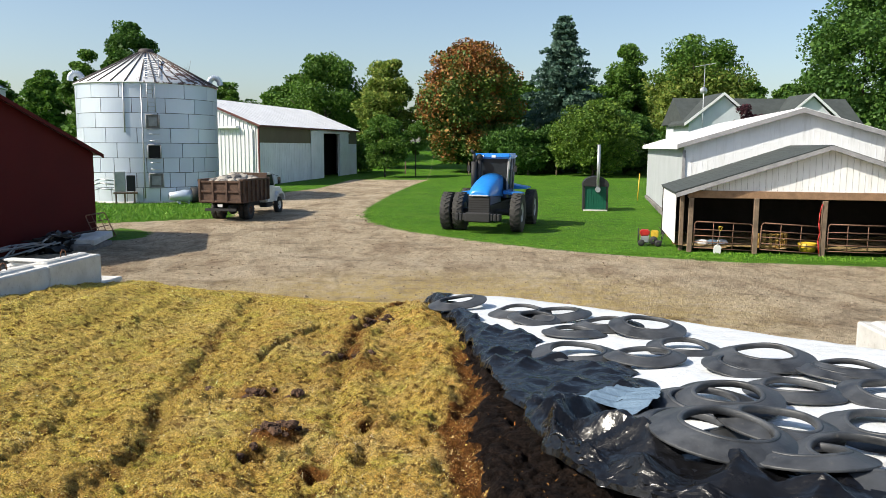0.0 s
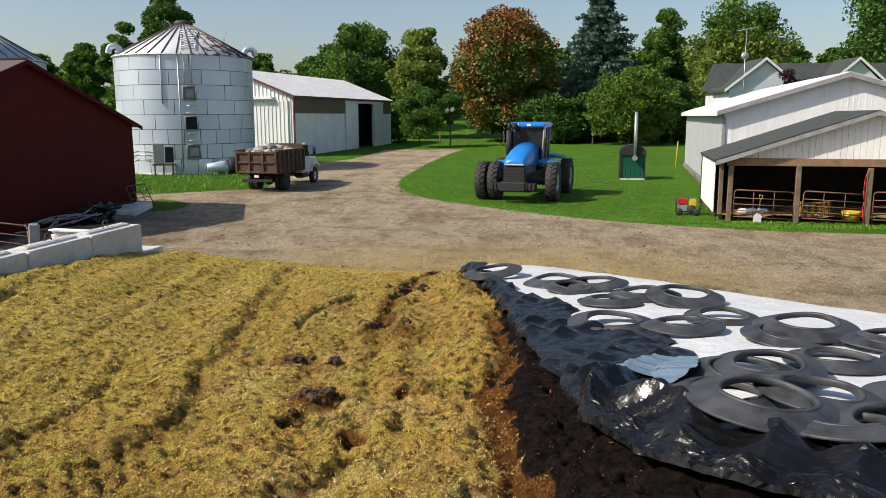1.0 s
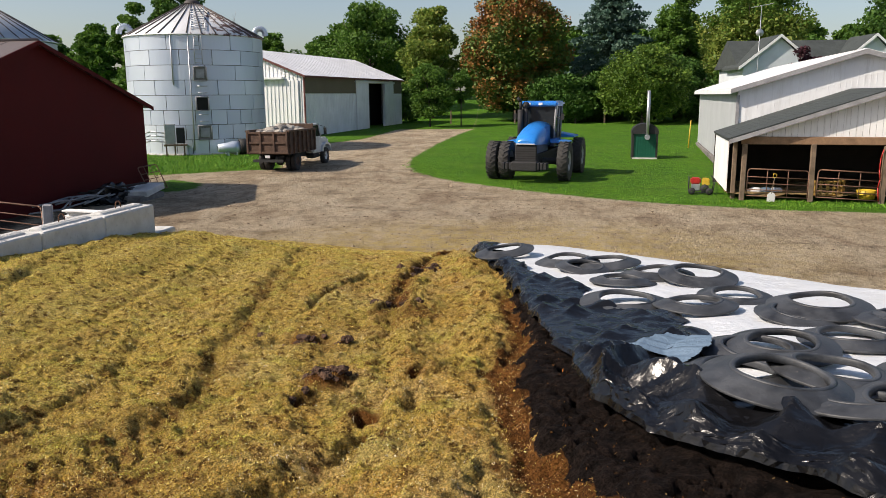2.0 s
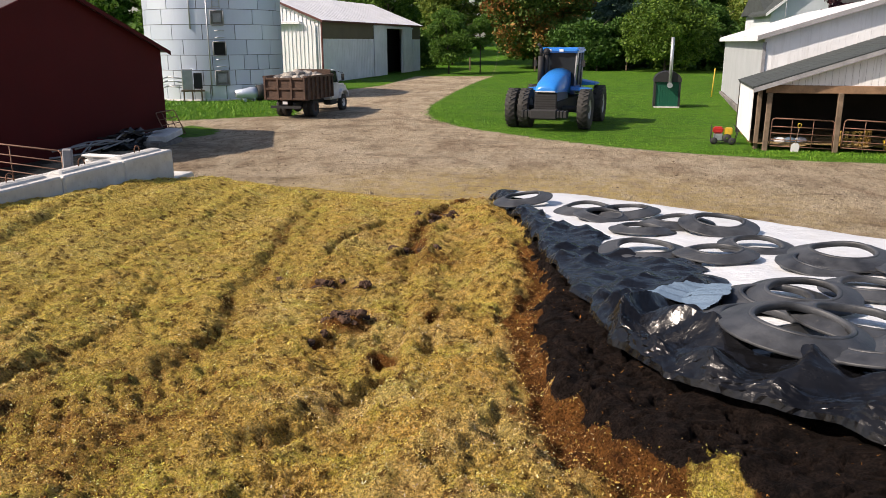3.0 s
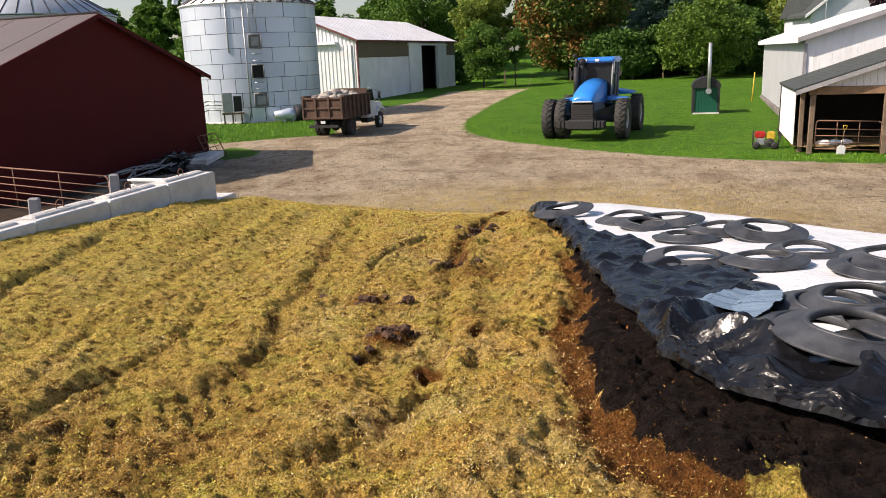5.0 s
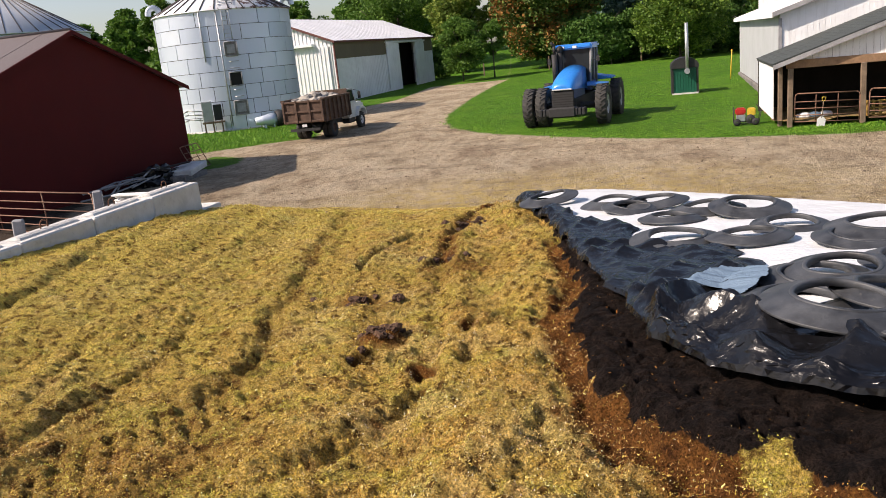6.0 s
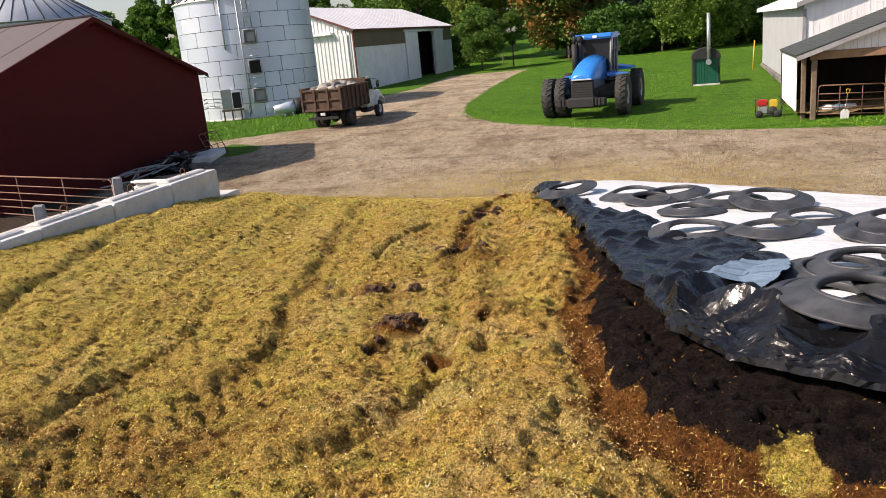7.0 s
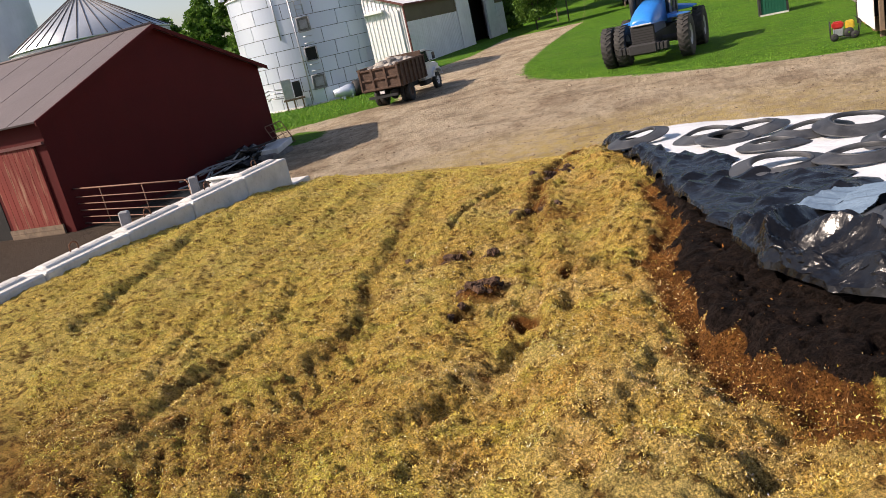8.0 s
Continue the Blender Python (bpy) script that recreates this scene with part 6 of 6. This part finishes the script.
def conifer(name, x, y, h, rx, mat, seed, label, count=34000):
    r = np.random.default_rng(seed)
    t = thing(name, pose(x, y, gz(x, y) - .1), label, "tree")
    bm = B()
    bar(bm, (0, 0, -.4), (0, 0, h * .97), .32, .03, 9)
    part("trunk", bm, M_BARK, t)
    pts = []
    tiers = 26
    for i in range(tiers):
        f = i / tiers
        z = h * (.06 + .92 * f)
        rad = rx * (1 - f) ** .85 * (1 + .18 * r.normal())
        nb_ = 13
        for j in range(nb_):
            a = 2 * math.pi * (j + r.random()) / nb_
            ln = max(.3, rad * r.uniform(.72, 1.1))
            m = max(8, int(count / tiers / nb_ * (1.6 - f)))
            u = r.random(m) ** .7
            p = np.stack([np.cos(a) * ln * u, np.sin(a) * ln * u, z - .28 * ln * u + .1 * ln * u * u], 1) + r.normal(0, 1, (m, 3)) * np.array([.22, .22, .16])
            pts.append(p)
    pts = np.concatenate(pts)
    part("crown", quads_mesh("crown", leaf_quads(pts, .19, r), mat), None, t)
    return t


tree("maple_tree", 3.4, 104, 17.4, 7.3, .8, L_MAPLE, 1, "broad maple turning orange and red at the top", count=32000, lumps=150, second=L_MAPLETOP, leaf=.24)
conifer("spruce_tree", 16.6, 110, 22.0, 9.2, L_SPRUCE, 2, "tall blue-green spruce tree")
tree("round_tree", 18.0, 94, 9.2, 4.9, .4, L_BUSH, 3, "round bright green bushy tree at the lawn's edge", count=17000, lumps=150, leaf=.2, trunk=.18, shape=lambda f: 1.1 - .5 * f * f)
tree("broadleaf_tree", -18.7, 124, 17.6, 6.6, .8, L_GREEN, 4, "full green broadleaf tree behind the shed", count=16000)
tree("broadleaf_tree", -7.9, 112, 15.6, 4.6, .8, L_PALE, 5, "pale yellow-green tree beside the drive", count=14000)
tree("broadleaf_tree", 28.4, 124, 19.0, 4.2, 2.0, L_GREEN, 6, "slender green tree behind the lawn", count=12000, lumps=60)
tree("broadleaf_tree", 36.0, 112, 19.0, 7.6, .8, L_PALE, 7, "large green tree with yellowing outer leaves", count=20000, second=L_GREEN)
tree("broadleaf_tree", 53.0, 100, 23.5, 9.0, 1.5, L_DEEP, 8, "great dark green tree behind the house", count=26000, lumps=140, leaf=.30)
tree("broadleaf_tree", -44.5, 114, 20.8, 4.6, 3.0, L_DEEP, 9, "dark green tree rising behind the grain bin", count=11000, lumps=60)
tree("broadleaf_tree", -53.0, 118, 17.2, 4.2, 2.5, L_GREEN, 10, "green tree behind the grain bin", count=10000, lumps=60)
tree("broadleaf_tree", -6.6, 89, 7.2, 2.8, .9, L_GREEN, 11, "young green tree at the bend of the drive", count=9000, lumps=60, leaf=.14, trunk=.1)
tree("broadleaf_tree", -3.2, 92, 6.4, 1.7, 2.6, L_GREEN, 12, "small slim tree beside the drive", count=4500, lumps=40, leaf=.13, trunk=.08)
tree("broadleaf_tree", 8.6, 99, 6.0, 4.4, .3, L_DEEP, 13, "dark undergrowth below the maple", category="shrub", count=9000, lumps=60, leaf=.24, trunk=.1)
tree("broadleaf_tree", 24.0, 100, 7.5, 4.5, .3, L_DEEP, 14, "dark shrubs behind the lawn", category="shrub", count=10000, lumps=60, leaf=.24, trunk=.1)
tree("broadleaf_tree", 12.5, 101, 6.5, 3.6, .3, L_DEEP, 21, "dark undergrowth below the spruce", category="shrub", count=9000, lumps=60, leaf=.24, trunk=.1)
tree("broadleaf_tree", 30.5, 99, 8.0, 4.2, .3, L_GREEN, 22, "green shrubs at the lawn's end", category="shrub", count=9000, lumps=60, leaf=.24, trunk=.1)
for i, (x, y, h_, rx_) in enumerate(((-12, 101, 5, 3.5), (34, 101, 8, 4.0), (20.5, 104, 8, 4.0), (39, 100, 7.5, 4.5), (6.0, 106, 6, 4.5), (-24, 112, 7, 5))):
    tree("shrub", x, y, h_, rx_, .2, L_DEEP if i % 2 else L_GREEN, 60 + i, "dense green shrub below the trees", category="shrub", count=8000, lumps=60, leaf=.26, trunk=.1, group="shrubs below the trees")
tree("ornamental_tree", 30.6, 80, 8.0, 2.3, 3.0, L_PURPLE, 15, "purple-leaved ornamental tree in front of the house", count=6000, lumps=50, leaf=.13, trunk=.12)
base = tree("broadleaf_tree", -70, 138, 15.0, 5.5, 1.5, L_GREEN, 16, "green tree in the far row", count=4600, lumps=50, leaf=.46, group="far tree row")
for i, (x, y, s) in enumerate([(-81, 142, 1.0), (-62, 140, .95), (-92, 140, 1.05), (-104, 146, 1.1), (-46, 168, .95), (-37, 172, .9), (-30, 160, 1.0), (-55, 160, .85), (-1, 176, .95), (11, 178, 1.05), (22, 170, 1.0), (46, 160, .85), (62, 158, .95), (71, 162, .9), (44, 126, .95),
                               (-118, 140, 1.1), (-132, 150, 1.2), (-26, 140, .85), (-12, 140, .8), (2, 140, .85), (13, 136, .9), (24, 138, .95), (33, 134, .95), (42, 138, .9), (66, 112, 1.2), (76, 120, 1.3), (84, 105, 1.2)]):
    copy_thing(base, pose(x, y, gz(x, y) - .1, 0, 0, i * 73) @ Matrix.Diagonal((s * 1.15, s * 1.15, s * .92, 1)))
bare = thing("bare_tree", pose(-37.5, 112, gz(-37, 112)), "dead tree with bare grey branches", "tree")
r = np.random.default_rng(31)
bm = B()
bar(bm, (0, 0, -.3), (0, 0, 9), .25, .15, 8)
part("trunk", bm, M_GREYTRIM, bare)
for i in range(16):
    a, z = r.uniform(0, 6.28), r.uniform(8, 12)
    p = Vector((0, 0, min(z, 9) - 1))
    bm = B()
    for j in range(4):
        q = p + Vector((math.cos(a) * r.uniform(.3, 1.1), math.sin(a) * r.uniform(.3, 1.1), r.uniform(.9, 2.0)))
        bar(bm, p, q, .09 - .02 * j, .07 - .02 * j, 5)
        p, a = q, a + r.normal(0, .6)
    part("branch", bm, M_GREYTRIM, bare)
for x in (-4.6, 3.2, 6.8, 10.5, 14.0):
    t = thing("fence_post", pose(x, 96.5, gz(x, 96.5)), "dark wooden fence post below the trees", "fence post", "posts below the trees")
    bm = B()
    bx(bm, -.08, -.08, -.3, .08, .08, 1.6)
    bevel(bm, .02)
    part("stake", bm, M_WOOD, t)

# ---- clutter by the red barn ----
RB = red.matrix_basis
pipe_gate("cattle_gate", pose(-18.5, 23.2, .02, 0, 0, -25.9), 7.3, 1.35, 5, M_PIPE, "long rusty pipe cattle gate beside the red barn", sag=.03)
for x, y, h_ in ((-11.75, 19.85, 1.42), (-11.9, 16.6, 1.35)):
    t = thing("gate_post", pose(x, y, 0, 0, 3, 20), "weathered grey wooden gate post", "post", "yard posts")
    bm = B()
    bx(bm, -.12, -.1, -.3, .12, .1, h_)
    bevel(bm, .03)
    part("stake", bm, M_GREYTRIM, t)
t = thing("plank_stack", pose(-10.55, 20.5, .25, 0, 0, -15), "stack of white painted planks behind the wall", "planks")
for i in range(7):
    bm = B()
    bx(bm, -1.1, -.14, 0, 1.1, .14, .05)
    bevel(bm, .008)
    part("plank", bm, M_WHITEBOARD, t, m=pose(random.uniform(-.1, .1), random.uniform(-.15, .15), .55 + i * .055, 0, 0, random.uniform(-6, 6)))
bm = B()
bx(bm, -.8, -.25, 0, .8, .25, .545)
part("trestle", bm, M_WOOD, t)
t = thing("pipe_pile", RB @ pose(6.5, -1.0, .05), "heap of bent steel pipes against the red barn", "pipes")
random.seed(9)
for i in range(12):
    bm = B()
    x0, z0 = random.uniform(-2.4, 1.0), random.uniform(.1, .55)
    pts = [(x0, random.uniform(-.5, .5), z0), (x0 + 1.0, random.uniform(-.5, .5), z0 + random.uniform(0, .35)), (x0 + 2.2, random.uniform(-.5, .5), random.uniform(.1, .5))]
    tube(bm, pts, .035, 6)
    part("pipe", bm, M_GREYTRIM, t)
for i in range(5):
    bm = B()
    bx(bm, -1.3, -.09, 0, 1.3, .09, .05)
    part("board", bm, M_SHADEDWOOD, t, m=pose(random.uniform(1.2, 2.6), random.uniform(-.4, .4), .2 + .09 * i, random.uniform(-8, 8), random.uniform(-16, 16), random.uniform(-35, 35)))
t = thing("dark_sheet_heap", RB @ pose(8.6, -.9, .0), "crumpled dark plastic heap by the barn wall", "plastic sheet")
bm = B()
bmesh.ops.create_icosphere(bm, subdivisions=4, radius=1)
for v in bm.verts:
    v.co = Vector((v.co.x * 1.5, v.co.y * .7, max(v.co.z, -.1) * .65)) * (1 + .5 * noise.noise(v.co * 2.2) + .2 * noise.noise(v.co * 6))
part("crumple", bm, M_BLACK_SHEET, t)
t = thing("concrete_slab", RB @ pose(9.6, -1.6, .0, 0, 0, 4), "broken concrete slab lying by the barn corner", "slab")
for i, (x, z, a) in enumerate(((0, .0, 0), (.25, .27, -5))):
    bm = B()
    bx(bm, -.9, -.5, 0, .9, .5, .26)
    bevel(bm, .03)
    part("slab", bm, M_CONCRETE if i else M_STONE, t, m=pose(x, 0, z, 0, a, 8 * i))
pipe_gate("leaning_gate", RB @ pose(11.2, -.9, .0, -24, 0, 8), 1.7, 1.3, 4, M_PIPE, "small rusty gate panel leaning at the barn corner")
t = thing("timber_offcut", pose(-6.75, 17.9, 0, 0, 0, 20), "brown timber stub beside the block wall", "timber")
bm = B()
bx(bm, -.07, -.12, 0, .07, .12, .95)
bevel(bm, .02)
part("stub", bm, M_BEAM, t)

# ---- grass tufts and weeds ----
k = Mat("grass blades", 0.6, spec=0.3)
r_ = k.rand(island=True)
M_BLADE = k.done(k.ramp(r_, (0.0, (0.045, 0.15, 0.006)), (0.6, (0.115, 0.29, 0.012)), (1.0, (0.23, 0.35, 0.03))))


def blades(name, n, seed, sampler, h, label):
    r = np.random.default_rng(seed)
    x, y = sampler(r, n)
    ok = grass_mask(x, y) + .5 * (vnoise(x * 2, y * 2) - .5) > .45
    x, y = x[ok], y[ok]
    n = len(x)
    z = ground_surface(x, y) - .01
    a = r.uniform(0, 6.28, n)
    hh = h * r.lognormal(0, .4, n)
    lean_ = r.normal(0, .45, (n, 2)) * hh[:, None]
    c = np.stack([x, y, z], 1)
    d = np.stack([np.cos(a), np.sin(a), 0 * a], 1) * (.012 + .1 * hh)[:, None]
    tip = c + np.stack([lean_[:, 0], lean_[:, 1], hh], 1)
    co = np.stack([c - d, c + d, tip + d * .25, tip - d * .25], 1).reshape(-1, 3)
    tagged(new(name, quads_mesh(name, co, M_BLADE)), label, "grass", kind="stuff")


def along(pts, spread):
    def f(r, n):
        p = np.array(pts)
        i = r.integers(0, len(p) - 1, n)
        u = r.random(n)[:, None]
        q = p[i] * (1 - u) + p[i + 1] * u + r.normal(0, spread, (n, 2))
        return q[:, 0], q[:, 1]
    return f


blades("lawn_edge_grass", 26000, 41, along(LAWN[4:13], 1.1), .03, "uneven green grass along the edge of the lawn")
blades("lawn_grass", 60000, 42, lambda r, n: (r.uniform(-5, 16, n), r.uniform(29, 62, n)), .02, "short mown green lawn grass")
blades("bin_grass", 16000, 43, lambda r, n: (r.uniform(-26, -12.4, n), r.uniform(40, 56, n)), .07, "rough green grass round the grain bin")
blades("shelter_weeds", 2500, 44, along([(9.3, 30.6), (12.5, 30.2), (16, 29.4), (20, 28.6)], .4), .045, "green weeds along the shelter front")


# ---- loose clods and stones on the yard ----
def clods(count, seed):
    """Small eight-sided lumps scattered over the packed dirt."""
    r = np.random.default_rng(seed)
    y = r.uniform(16.5, 46, count)
    x = r.uniform(-.34, .34, count) * y * 1.9 - 1
    ok = (grass_mask(x, y) < .35) & (mud_mask(x, y) < .4) & (np.hypot(x - 2.5, y - 40) > 3)
    x, y = x[ok], y[ok]
    n = len(x)
    s = .009 * r.lognormal(0, .6, n) * (.6 + .02 * y)
    z = np.maximum(ground_surface(x, y), np.where(y < 23, heap_z(x, y), -9)) + s * .2
    o = np.array([(1, 0, 0), (0, 1, 0), (-1, 0, 0), (0, -1, 0), (0, 0, .7), (0, 0, -.7)])
    f = np.array([(0, 1, 4), (1, 2, 4), (2, 3, 4), (3, 0, 4), (1, 0, 5), (2, 1, 5), (3, 2, 5), (0, 3, 5)])
    a = r.uniform(0, 6.28, n)
    rot = np.stack([np.stack([np.cos(a), -np.sin(a)], -1), np.stack([np.sin(a), np.cos(a)], -1)], 1)
    v = np.repeat(o[None], n, 0) * s[:, None, None] * r.uniform(.6, 1.4, (n, 6, 1))
    v[..., :2] = np.einsum("nij,nkj->nki", rot, v[..., :2])
    v += np.stack([x, y, z], -1)[:, None]
    co = v[:, f].reshape(-1, 3)
    return quads_mesh("dirt_clods", co, M_CLOD, 3)


k = Mat("dirt clods", 0.95, spec=0.15)
M_CLOD = k.done(k.ramp(k.rand(island=True), (0.0, (0.10, 0.07, 0.045)), (0.6, (0.27, 0.20, 0.13)), (1.0, (0.46, 0.38, 0.28))))
tagged(new("dirt_clods", clods(26000, 77)), "small clods and stones strewn on the dirt yard", "dirt", kind="stuff")

random.seed(21)
M_SPOILED = plain("dark spoiled silage clod", (0.11, 0.058, 0.032), 0.95, 0, 0.5, 9, 0.02, 40)
for cx, cy, n, spread, big in ((-1.95, 7.85, 26, .22, .06), (-1.40, 6.36, 15, .15, .045), (-1.48, 5.82, 8, .1, .05), (-.62, 6.55, 4, .1, .05), (-1.28, 10.0, 9, .16, .05), (-1.2, 13.2, 10, .2, .06)):
    for i in range(n):
        bm = B()
        bmesh.ops.create_icosphere(bm, subdivisions=3, radius=1)
        s = big * random.uniform(.45, 1.15)
        o = Vector((random.random() * 9, random.random() * 9, 0))
        for v in bm.verts:
            v.co = Vector((v.co.x * s * 1.3, v.co.y * s, v.co.z * s * .8)) * (1 + .5 * noise.noise(v.co * 1.6 + o) + .35 * noise.noise(v.co * 5 + o))
        x, y = cx + random.gauss(0, spread), cy + random.gauss(0, spread * .55)
        ob = part("silage_clod", bm, M_SPOILED, None, m=pose(x, y, float(heap_z(x, y)) + s * .25, 0, 0, random.uniform(0, 360)))
        tagged(ob, "dark brown crumbly clod of spoiled silage", "clod", "clods on the heap")
